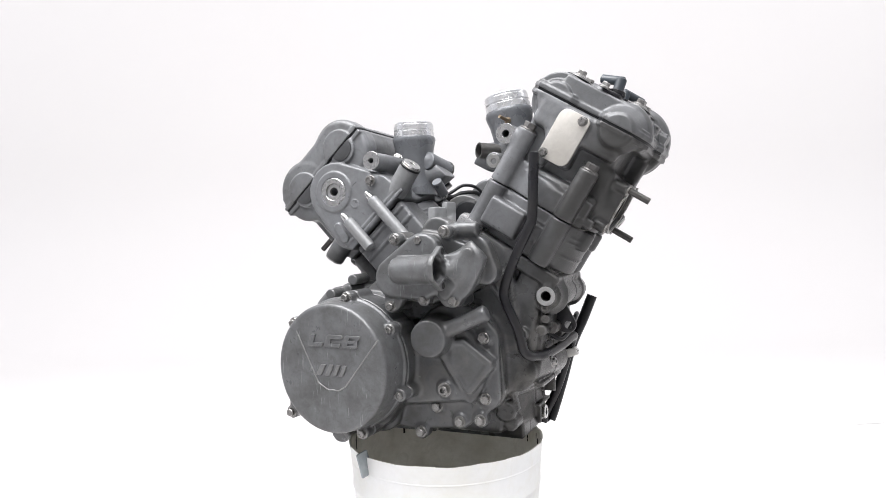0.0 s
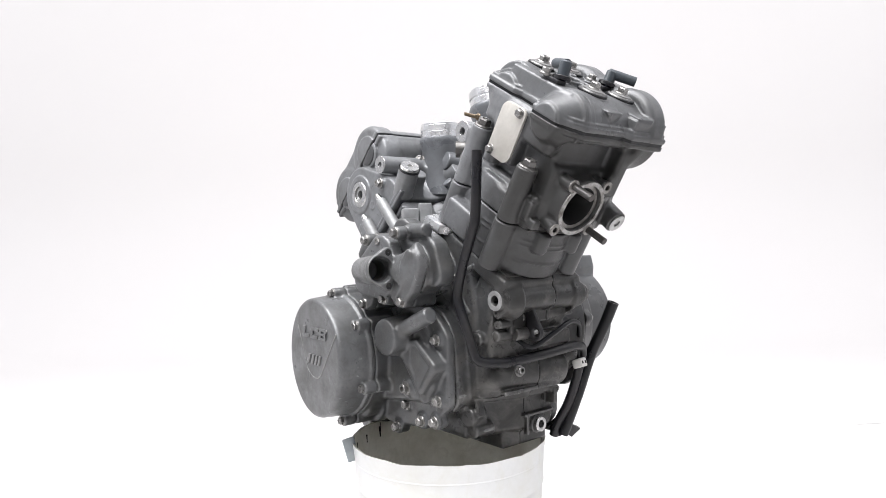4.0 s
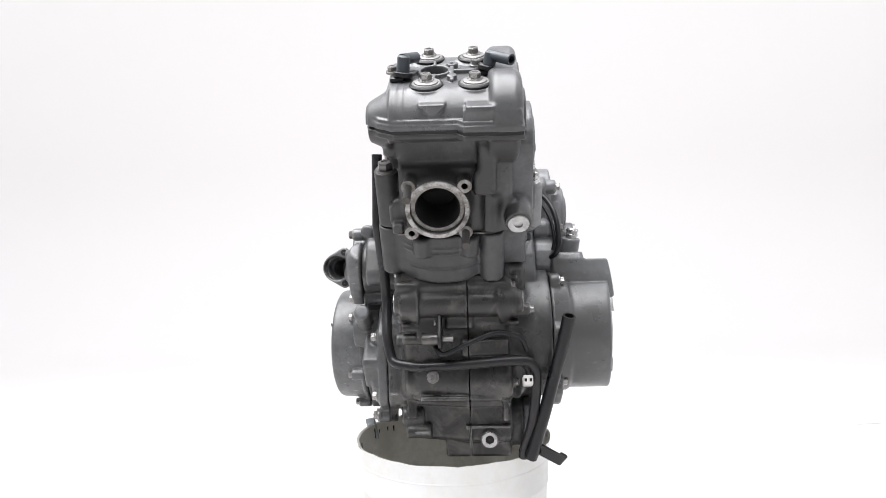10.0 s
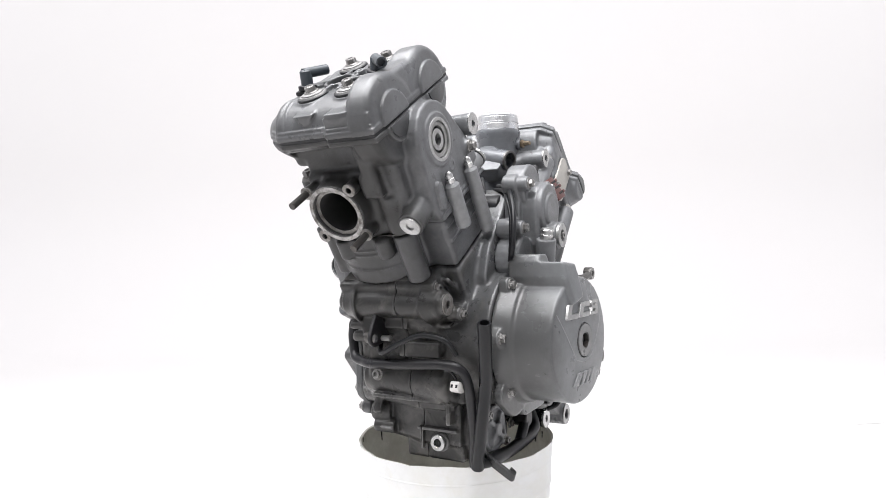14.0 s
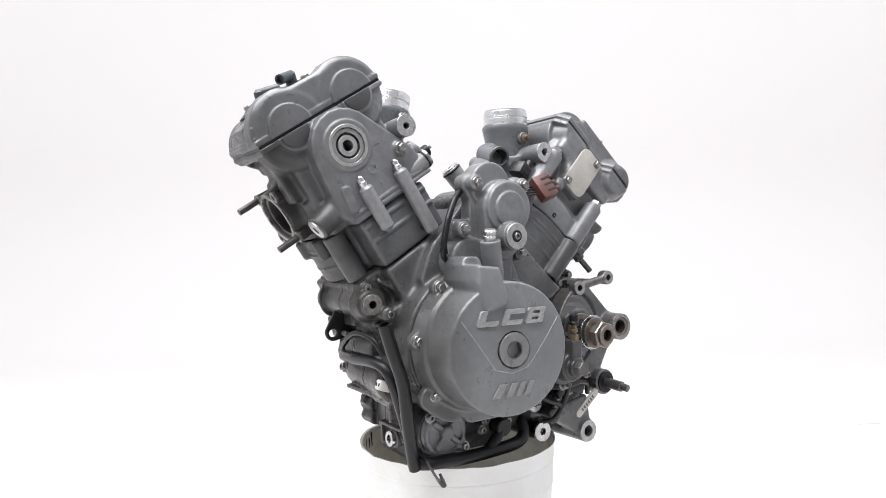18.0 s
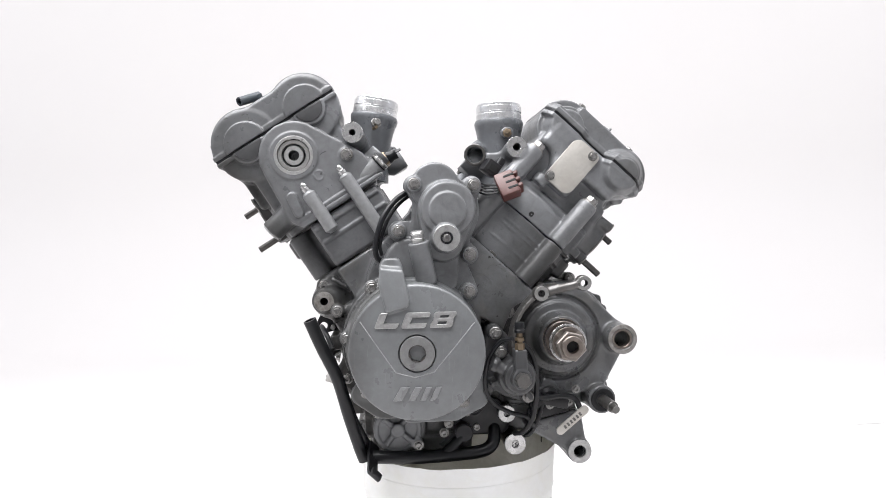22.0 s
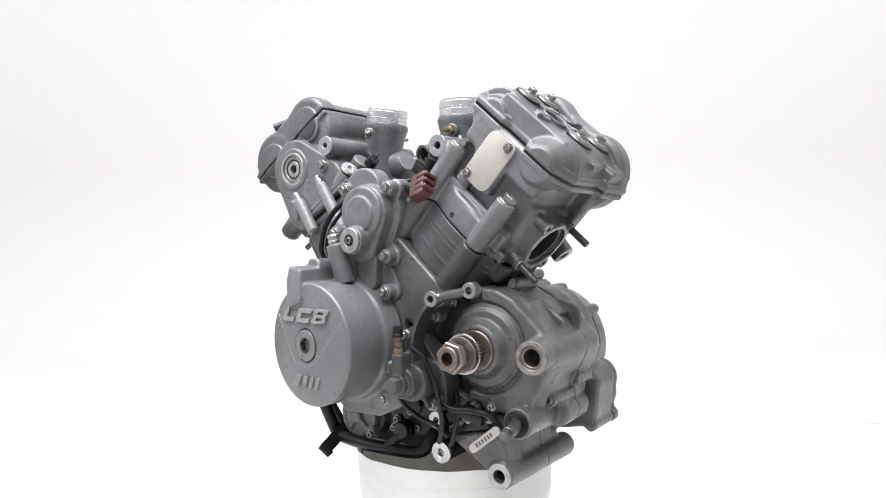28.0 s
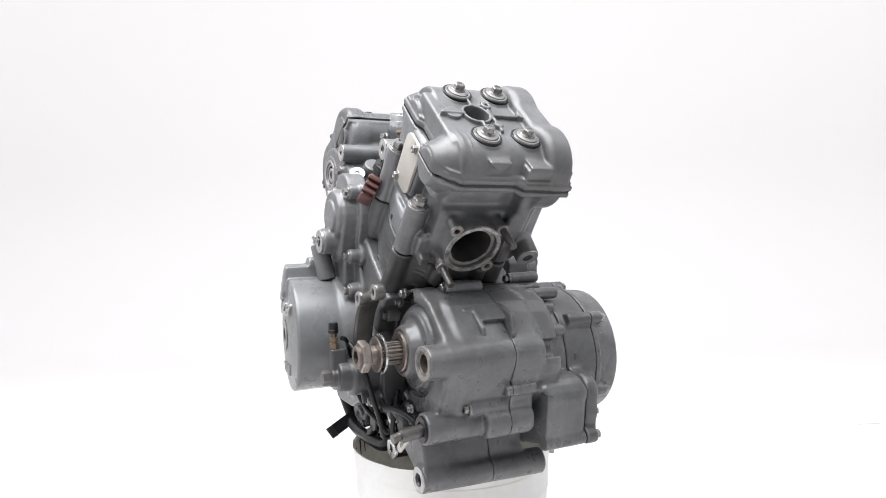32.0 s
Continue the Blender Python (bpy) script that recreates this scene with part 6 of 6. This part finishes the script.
# ---- clutch slave cylinder ----
def slave_solid():
    s = Solid((0.020, -0.218, 0.420), (0.110, -0.105, 0.570), 0.0015)
    s.add(d_hull([(0.066, 0.476, 0.028), (0.050, 0.506, 0.010), (0.084, 0.451, 0.010), (0.044, 0.532, 0.009), (0.034, 0.474, 0.009)], 1, -0.138, -0.108, 0.002))
    s.add(d_cyl((0.066, -0.13, 0.480), (0.066, -0.172, 0.480), 0.0230, 0.003), d_cyl((0.066, -0.16, 0.482), (0.066, -0.188, 0.482), (0.0200, 0.0185), 0.0015), k=0.002)
    s.add(d_cyl((0.066, -0.18, 0.482), (0.066, -0.197, 0.482), 0.0120, 0.001), k=0.001)
    s.add(d_box((0.0660, -0.186, 0.503), (0.0075, 0.0095, 0.0135), 0.0015), d_cyl((0.060, -0.176, 0.484), (0.036, -0.170, 0.498), 0.0072, 0.001), d_cyl((0.042, -0.172, 0.4945), (0.036, -0.170, 0.498), 0.0090, 0.001), k=0.001)
    for x, z in ((0.050, 0.507), (0.083, 0.451), (0.044, 0.531)):
        s.add(d_cyl((x, -0.11, z), (x, -0.150, z), 0.0085, 0.001), k=0.002)
    s.add(d_hull([(0.066, 0.480, 0.003), (0.084, 0.452, 0.003)], 1, -0.162, -0.13, 0.001), d_hull([(0.066, 0.480, 0.003), (0.038, 0.470, 0.003)], 1, -0.160, -0.13, 0.001), k=0.002)
    return s


SLAVE = put("slave_cylinder", slave_solid().mesh("slave_cylinder", DARK), ENGINE, label="dark metal clutch slave cylinder")
for _x, _z in ((0.050, 0.507), (0.083, 0.451), (0.044, 0.531)):
    bolt(SLAVE, (_x, -0.150, _z), (0, -1, 0), 0.0052, "hex")
bolt(CASE_L, (0.066, -0.120, 0.553), (0, -1, 0), 0.0052, "hex")
rod(CASE_L, "bolt_boss", (0.066, -0.09, 0.553), (0.066, -0.120, 0.553), 0.0085, GREY)
part("hub_nut", turned([(0, 0), (0.0095, 0), (0.0095, 0.008), (0.0085, 0.010), (0, 0.010)], sides=6), STEEL, SLAVE, "dull steel hub nut", Matrix.Translation((0.066, -0.1965, 0.482)) @ axes((0, -1, 0)))
part("bleed_nipple", joined(turned([(0, 0.0), (0.0058, 0.0), (0.0058, 0.007), (0.0036, 0.008), (0.0034, 0.024), (0, 0.024)], sides=6), turned([(0.0034, 0.010), (0.0052, 0.0105), (0.0052, 0.014), (0.0034, 0.0145)], 20)), BRASS, SLAVE, "brass bleed nipple", Matrix.Translation((0.0655, -0.190, 0.5165)))
part("bleed_cap", turned([(0, 0), (0.0060, 0.0), (0.0064, 0.003), (0.0056, 0.0045), (0.0062, 0.0065), (0.0056, 0.0085), (0.0058, 0.011), (0.005, 0.0125), (0, 0.0128)], 24), RUBBER, SLAVE, "black rubber bleed cap", Matrix.Translation((0.0655, -0.1905, 0.5362)))
part("cable", swept([(0.060, -0.178, 0.528), (0.046, -0.168, 0.522), (0.033, -0.160, 0.500), (0.029, -0.155, 0.470), (0.038, -0.150, 0.447), (0.060, -0.146, 0.432), (0.082, -0.142, 0.424), (0.092, -0.134, 0.410)], 0.0028), RUBBER, ENGINE, "thin black cable looped round the slave cylinder")
part("cable", swept([(0.070, -0.172, 0.522), (0.084, -0.166, 0.508), (0.092, -0.158, 0.480), (0.093, -0.150, 0.450), (0.090, -0.142, 0.425), (0.080, -0.134, 0.404), (0.070, -0.122, 0.398)], 0.0032), RUBBER, ENGINE, "thin black cable beside the slave cylinder")
part("gear_sensor", joined(turned([(0, 0), (0.014, 0), (0.014, 0.010), (0.010, 0.014), (0, 0.014)], 28)), BLACK, ENGINE, "black round gear sensor", Matrix.Translation((0.118, -0.108, 0.440)) @ axes((0, -1, 0)))
part("bracket", block((0.052, 0.004, 0.016), 0.0015), BLACK, ENGINE, "black cable bracket", Matrix.Translation((0.115, -0.118, 0.425)) @ Matrix.Rotation(radians(-12), 4, "Y"))
for _x, _z in ((0.100, 0.428), (0.142, 0.436)):
    bolt(CASE_L, (_x, -0.121, _z), (0, -1, 0), 0.0042, "allen")

# shift shaft and tag
rod(ENGINE, "shift_shaft", (0.184, -0.120, 0.437), (0.188, -0.156, 0.434), 0.0072, STEEL, "splined dark shift shaft")
ring(ENGINE, "shaft_seal", (0.184, -0.1275, 0.437), (0, -1, 0), 0.0150, 0.0085, 0.003, RUBBER, "black shaft seal")
rod(ENGINE, "shift_screw", (0.186, -0.150, 0.436), (0.1885, -0.166, 0.433), 0.0050, STEEL)
TAG = part("metal_tag", cutout(round_hull([(-0.020, 0, 0.0055), (0.020, 0, 0.0055)]), 0.0025), PLATE, ENGINE, "pale metal tag", Matrix.Translation((0.143, -0.131, 0.414)) @ Matrix.Rotation(radians(-38), 4, "Y") @ Matrix.Rotation(radians(90), 4, "X"))
for _k in range(6):
    part("bar", block((0.0028, 0.0048, 0.0006), 0.0002, 1), STEEL, TAG, m=Matrix.Translation((-0.0125 + 0.005 * _k, 0, 0.0026)))

# fins and bolt tubes on the gearbox back
def gearbox_fins():
    g = Solid((0.120, -0.095, 0.520), (0.240, 0.03, 0.612), 0.0017)
    g.add(d_cyl((0.184, -0.076, 0.562), (0.184, -0.058, 0.562), 0.0075, 0.001), d_hull([(0.176, 0.562, 0.008), (0.184, 0.562, 0.0065), (0.210, 0.547, 0.004), (0.200, 0.535, 0.012)], 1, -0.066, -0.0595, 0.001),
          d_box((0.193, -0.043, 0.5605), (0.013, 0.020, 0.0042), 0.001, (0, 38, 0)), d_hull([(0.190, 0.562, 0.008), (0.214, 0.558, 0.0045), (0.217, 0.541, 0.0035), (0.200, 0.53, 0.012)], 1, -0.030, -0.0235, 0.001), k=0.0025)
    return g


FINS = put("gearbox_fin", gearbox_fins().mesh("gearbox_fin", CASE), ENGINE, label="cast ribs on the gearbox joined by a bar")
bolt(FINS, (0.184, -0.076, 0.562), (0, -1, 0), 0.0050, "hex")
for _a, _b, _q in (((0.158, -0.082, 0.591), (0.158, -0.035, 0.590), 0.0080), ((0.118, 0.030, 0.594), (0.110, 0.078, 0.594), 0.0075), ((0.146, 0.030, 0.575), (0.142, 0.086, 0.574), 0.0075)):
    _s = Solid(np.minimum(_a, _b) - 0.012, np.maximum(_a, _b) + 0.012, 0.0017)
    _s.add(d_cyl(_a, _b, _q, 0.001))
    _o = put("bolt_tube", _s.mesh("bolt_tube", CASE), ENGINE, label="cast bolt tube on the gearbox")
    bolt(_o, _a, (0, -1, 0), 0.0050, "hex")
bolt(CASE_L, (0.201, -0.079, 0.457), (0, -1, 0), 0.0055, "allen")
for _x, _z in ((0.110, 0.583), (0.09, 0.571)):
    bolt(CASE_L, (_x, -0.114, _z), (0, -1, 0), 0.0045, "hex")

# ---- valley between the cylinders ----
TH = Solid((0.005, -0.110, 0.735), (0.095, -0.020, 0.800), 0.0017)
TH.add(d_cyl((0.033, -0.088, 0.757), (0.045, -0.040, 0.768), 0.0140, 0.001), d_cyl((0.042, -0.055, 0.766), (0.080, -0.045, 0.772), 0.015, 0.004), k=0.006).cut(d_cyl((0.030, -0.12, 0.752), (0.038, -0.065, 0.762), 0.0108, 0.0004))
put("hose_fitting", TH.mesh("hose_fitting", NECK), ENGINE, label="dark cast hose fitting with an open end")
ring(ENGINE, "fitting_lip", (0.0332, -0.0875, 0.7573), (-0.23, -0.95, -0.2), 0.0142, 0.0108, 0.003, STEEL)
SENS = part("sensor_socket", joined(block((0.020, 0.022, 0.018), 0.002), moved(turned([(0.0, 0), (0.0055, 0.0), (0.0055, 0.012), (0, 0.012)], 20), Matrix.Translation((0.006, -0.004, 0.006)))), BLACK, ENGINE, "black plastic sensor socket", Matrix.Translation((0.049, -0.112, 0.737)) @ Matrix.Rotation(radians(35), 4, "Y") @ Matrix.Rotation(radians(12), 4, "Z"))
# black block puts the shade of the open socket into colour
part("slot", block((0.012, 0.002, 0.010), 0.0005, 1), DIRT_AND_SHADE, SENS, m=Matrix.Translation((0, -0.0107, 0)))
BP = part("wire_connector", block((0.024, 0.016, 0.034), 0.002), BROWN, ENGINE, "reddish brown plastic wire connector", Matrix.Translation((0.0655, -0.139, 0.712)) @ Matrix.Rotation(radians(-33), 4, "X") @ Matrix.Rotation(radians(-14), 4, "Y") @ Matrix.Rotation(radians(-14), 4, "Z"))
# black bars draw the shade in the connector's slots
for _k in range(3):
    part("slot", block((0.013, 0.0012, 0.0030), 0.0003, 1), DIRT_AND_SHADE, BP, m=Matrix.Translation((0.005, -0.0080, 0.009 - 0.009 * _k)))
    part("rib", block((0.006, 0.018, 0.0050), 0.001, 1), BROWN, BP, m=Matrix.Translation((0.0140, 0, 0.0095 - 0.0095 * _k)))
for _k in range(4):
    part("wire", swept([(0.054, -0.138 + 0.002 * _k, 0.704 + 0.003 * _k), (0.040, -0.130, 0.702 + 0.004 * _k), (0.030, -0.118 - 0.004 * _k, 0.708 + 0.003 * _k), (0.026, -0.100, 0.716)], 0.0013, seg=8), RUBBER, ENGINE, "thin black wire")
for _dz, _r in ((0.0, 0.0030), (0.008, 0.0024), (-0.007, 0.0024)):
    part("valley_wire", swept([(0.0188, -0.047, 0.713), (0.010, -0.056, 0.712 + _dz), (-0.006, -0.064, 0.718 + 1.4 * _dz), (-0.024, -0.074, 0.716 + _dz), (-0.034, -0.082, 0.700 + 0.5 * _dz), (-0.030, -0.090, 0.684)], _r, seg=10), RUBBER, ENGINE, "black wire in the valley")
part("pickup_lead", swept([(-0.020, -0.095, 0.716), (-0.045, -0.120, 0.712), (-0.070, -0.135, 0.700), (-0.089, -0.146, 0.676), (-0.099, -0.149, 0.645), (-0.098, -0.146, 0.628), (-0.088, -0.14, 0.620)], 0.0035), RUBBER, ENGINE, "black sleeved cable from the valley")
part("pickup_lead", swept([(-0.022, -0.090, 0.712), (-0.046, -0.114, 0.708), (-0.068, -0.129, 0.694), (-0.084, -0.140, 0.672), (-0.094, -0.144, 0.645), (-0.092, -0.142, 0.630)], 0.0024), RUBBER, ENGINE, "black sleeved cable from the valley")
# brass screw and temperature sensor
part("brass_screw", turned([(0, 0), (0.006, 0), (0.006, 0.005), (0.0035, 0.006), (0.0032, 0.016), (0, 0.016)], sides=6), BRASS, ENGINE, "brass hose nipple", Matrix.Translation((0.077, -0.088, 0.785)) @ axes((-0.2, -1, 0)))
rod(ENGINE, "nipple_boss", (0.076, -0.070, 0.786), (0.077, -0.089, 0.785), 0.0085, NECK)
TS = part("temperature_sensor", turned([(0, 0), (0.0095, 0), (0.0105, 0.002), (0.0105, 0.009), (0.0090, 0.011), (0, 0.011)], sides=6), BRASS, ENGINE, "brass temperature sensor with a black cap", Matrix.Translation((-0.0905, -0.068, 0.7515)) @ axes((0.86, -0.05, 0.5)))
rod(ENGINE, "sensor_boss", (-0.118, -0.064, 0.736), (-0.0895, -0.068, 0.752), 0.0125, NECK, "dark cast sensor boss")
part("sensor_cap", joined(turned([(0, 0.010), (0.0085, 0.010), (0.0090, 0.014), (0.0075, 0.017), (0.0080, 0.024), (0, 0.025)], 24), moved(block((0.0045, 0.0015, 0.008), 0.0004, 1), Matrix.Translation((0.002, 0, 0.028)))), RUBBER, TS, "black rubber cap")

# elbows on the forward valve cover
for _base, _top, _tip, _lab in (((-0.250, 0.032, 0.820), (-0.256, 0.030, 0.838), (-0.232, 0.019, 0.846), "black plastic breather elbow"),
                                ((-0.243, -0.058, 0.826), (-0.249, -0.062, 0.841), (-0.268, -0.082, 0.830), "black plastic breather elbow pointing out")):
    _b, _m, _t = Vector(_base), Vector(_top), Vector(_tip)
    el = part("breather_elbow", swept([_m - (_t - _m) * 0.12, (_m + _t) / 2, _t], 0.0058, bore=0.0040, seg=18), HOSE_BLUE, ENGINE, _lab)
    rod(el, "elbow_body", _b, _m + (_m - _b).normalized() * 0.004, 0.0068, HOSE_BLUE, ease=0.3)
    ring(el, "elbow_collar", _b + Vector((0, 0, 0.001)), _m - _b, 0.0108, 0.006, 0.005, BLACK)
    part("elbow_foot", block((0.024, 0.015, 0.005), 0.0015), BLACK, el, m=Matrix.Translation(_b + Vector((0.004, 0.006, 0.002))) @ Matrix.Rotation(radians(-32), 4, "Y"))
    bolt(el, _b + Vector((0.012, 0.012, 0.010)), (-0.53, 0, 0.85), 0.0050, "hex")
part("vacuum_nipple", turned([(0, 0), (0.0026, 0), (0.0022, 0.012), (0, 0.012)], 12), BRASS, ENGINE, "thin brass nipple", Matrix.Translation((-0.098, -0.048, 0.800)) @ axes((0.3, -1, 0)))


# ---- bucket lug ----
_a = math.atan2(0.128, 0.062)
part("handle_lug", block((0.017, 0.004, 0.034), 0.0015), LUG, BUCKET_OB, "grey-blue plastic handle lug", Matrix.Rotation(_a, 4, "Z") @ Matrix.Translation((0.1425, 0, 0.354)) @ Matrix.Rotation(radians(14), 4, "Y"))


# ---- fittings on the forward head ----
part("hose_stub", swept([(-0.092, 0.000, 0.228), (-0.106, -0.014, 0.221), (-0.121, -0.032, 0.213)], 0.0108, bore=0.0088, seg=24), STEEL, HEAD_F, "dull metal hose stub with an open end")
rod(HEAD_F, "boss", (-0.093, -0.010, 0.213), (-0.093, -0.037, 0.211), 0.0118, HEAD)
ring(HEAD_F, "boss_ring", (-0.093, -0.0365, 0.211), (0, -1, 0), 0.0090, 0.0040, 0.0016, SATIN, "bare machined ring", depth=0.0014)
bolt(HEAD_F, (-0.106, -0.028, 0.266), (0, -1, 0), 0.0032, "hex", BRASS)
part("vacuum_nipple", turned([(0, 0), (0.0026, 0), (0.0022, 0.014), (0, 0.014)], 12), BRASS, HEAD_F, "thin brass nipple", Matrix.Translation((-0.106, -0.034, 0.266)) @ axes((-0.5, -1, 0)))
bolt(HEAD_R, (-0.092, 0.040, 0.262), (-0.5, 0.8, 0.2), 0.0055, "hex")

# ---- starter motor in the valley ----
MOTOR = rod(ENGINE, "starter_motor", (-0.030, -0.110, 0.680), (-0.030, -0.030, 0.680), 0.0250, BLACK, "black starter motor between the cylinders", ease=0.15, seg=48)
part("end_cap", turned([(0, 0), (0.0225, 0), (0.0240, 0.002), (0.0240, 0.012), (0.0205, 0.016), (0.010, 0.018), (0, 0.018)], 40), RUBBER, MOTOR, "black end cap", Matrix.Translation((0, 0, 0.080)))
rod(MOTOR, "terminal", (-0.012, 0.026, 0.075), (-0.018, 0.044, 0.075), 0.0055, RUBBER, "black rubber terminal boot")
part("valley_bracket", block((0.010, 0.0175, 0.044), 0.002), GREY, ENGINE, "grey cast tab in the valley", Matrix.Translation((-0.0325, 0.0605, 0.675)) @ Matrix.Rotation(radians(-25), 4, "Z"))
part("valley_step", block((0.014, 0.022, 0.036), 0.0025), GREY, ENGINE, "grey cast step in the valley", Matrix.Translation((-0.0235, 0.0790, 0.672)) @ Matrix.Rotation(radians(-25), 4, "Z"))
rod(ENGINE, "pressure_sensor", (0.0225, -0.024, 0.734), (0.0195, -0.043, 0.716), 0.0078, NECK, "grey sensor under the intake neck")
rod(ENGINE, "sensor_tip", (0.0197, -0.0415, 0.7174), (0.0188, -0.0475, 0.7118), 0.0058, BRIGHT, "bright sensor tip", ease=0.3)
part("deck_face", moved(cutout([(-0.050, -0.050), (-0.050, 0.050), (-0.092, 0.050), (-0.092, -0.046), (-0.084, -0.077), (-0.060, -0.070)], 0.012, 0.0006), Matrix.Translation((0, 0, 0.1205))), POLISHED, CASE_R, "bare machined deck face", FRONT)


# oily drips inside the bucket and grime along its rim
_rng = random.Random(7)
for _k in range(30):
    _a = _rng.uniform(0, 2 * math.pi)
    _ln, _w = _rng.uniform(0.004, 0.024), _rng.uniform(0.0010, 0.0032)
    _z = RIM_Z - 0.002 - _rng.uniform(0.0, 0.012)
    _r = 0.1366 - (RIM_Z - _z) * 0.05
    _bm = turned([(0, 0), (0.5, 0.02), (1.0, 0.12), (0.75, 0.4), (0.55, 0.8), (0.7, 0.95), (0, 1.0)], 10)
    part("oil_drip", moved(_bm, Matrix.Diagonal((0.0006, _w, -_ln, 1))), DIRT_AND_SHADE, BUCKET_OB, m=Matrix.Rotation(_a, 4, "Z") @ Matrix.Translation((_r, 0, _z)) @ Matrix.Rotation(radians(3), 4, "Y"))

# black wiring under the gearbox
for _pts, _r, _lab in (([(0.088, -0.140, 0.452), (0.104, -0.140, 0.446), (0.128, -0.134, 0.446), (0.148, -0.126, 0.440), (0.158, -0.118, 0.424)], 0.0036, "black loom under the gearbox"),
                       ([(0.096, -0.120, 0.462), (0.104, -0.128, 0.440), (0.100, -0.130, 0.420), (0.090, -0.124, 0.398), (0.078, -0.112, 0.392)], 0.0030, "thin black wire behind the slave cylinder")):
    part("loom", swept(_pts, _r), RUBBER, ENGINE, _lab)
part("wire_plug", block((0.034, 0.012, 0.013), 0.002), BLACK, ENGINE, "black plastic wire plug", Matrix.Translation((0.122, -0.126, 0.438)) @ Matrix.Rotation(radians(15), 4, "Y"))
part("wire_plug", block((0.018, 0.012, 0.012), 0.002), BLACK, ENGINE, "black plastic wire plug", Matrix.Translation((0.098, -0.126, 0.436)) @ Matrix.Rotation(radians(-30), 4, "Y"))
for _x, _z in ((0.116, 0.433), (0.094, 0.418), (0.150, 0.452)):
    bolt(CASE_L, (_x, -0.126, _z), (0, -1, 0), 0.0036, "allen")

# black discs paint the shade of the flange bolt holes
for _z in (0.633, 0.591):
    ring(PCOV, "bolt_hole", (-0.0542, 0.1375, _z), (-1, 0, 0), 0.0042, 0.0008, 0.0008, DIRT_AND_SHADE, "black disc drawn as the shade in a bolt hole", seg=20)

# pin through the bracket plate
rod(ENGINE, "pivot_pin", (-0.160, 0.026, 0.528), (-0.160, 0.004, 0.528), 0.0080, STEEL, "bare metal pin beside the bracket plate")
rod(ENGINE, "pin_end", (-0.163, 0.001, 0.528), (-0.163, -0.012, 0.528), 0.0036, SATIN, "thin end of the pin")
# hole and tab on the rear cylinder
# the hole is a black disc in place of its shade
ring(HEAD_R, "bolt_hole", (-0.0170, -0.0577, 0.2005), (0, -1, 0), 0.0036, 0.0008, 0.0014, DIRT_AND_SHADE, "black disc drawn as the shade in a hole", seg=20)
part("gasket_tab", block((0.010, 0.004, 0.005), 0.001), STEEL, HEAD_R, "small gasket tab", Matrix.Translation((-0.021, -0.0580, 0.130)))
bolt(HEAD_F, (-0.118, 0.052, 0.262), (-0.4, 0.9, 0), 0.0048, "hex")


def motions():
    rows = [(float(t), pose(0, 0, 0, 0, 0, turn_at(t))) for t in range(33)]
    walk(ENGINE, rows)
    walk(BUCKET_OB, [(t, m @ BUCKET_AT) for t, m in rows])


motions()
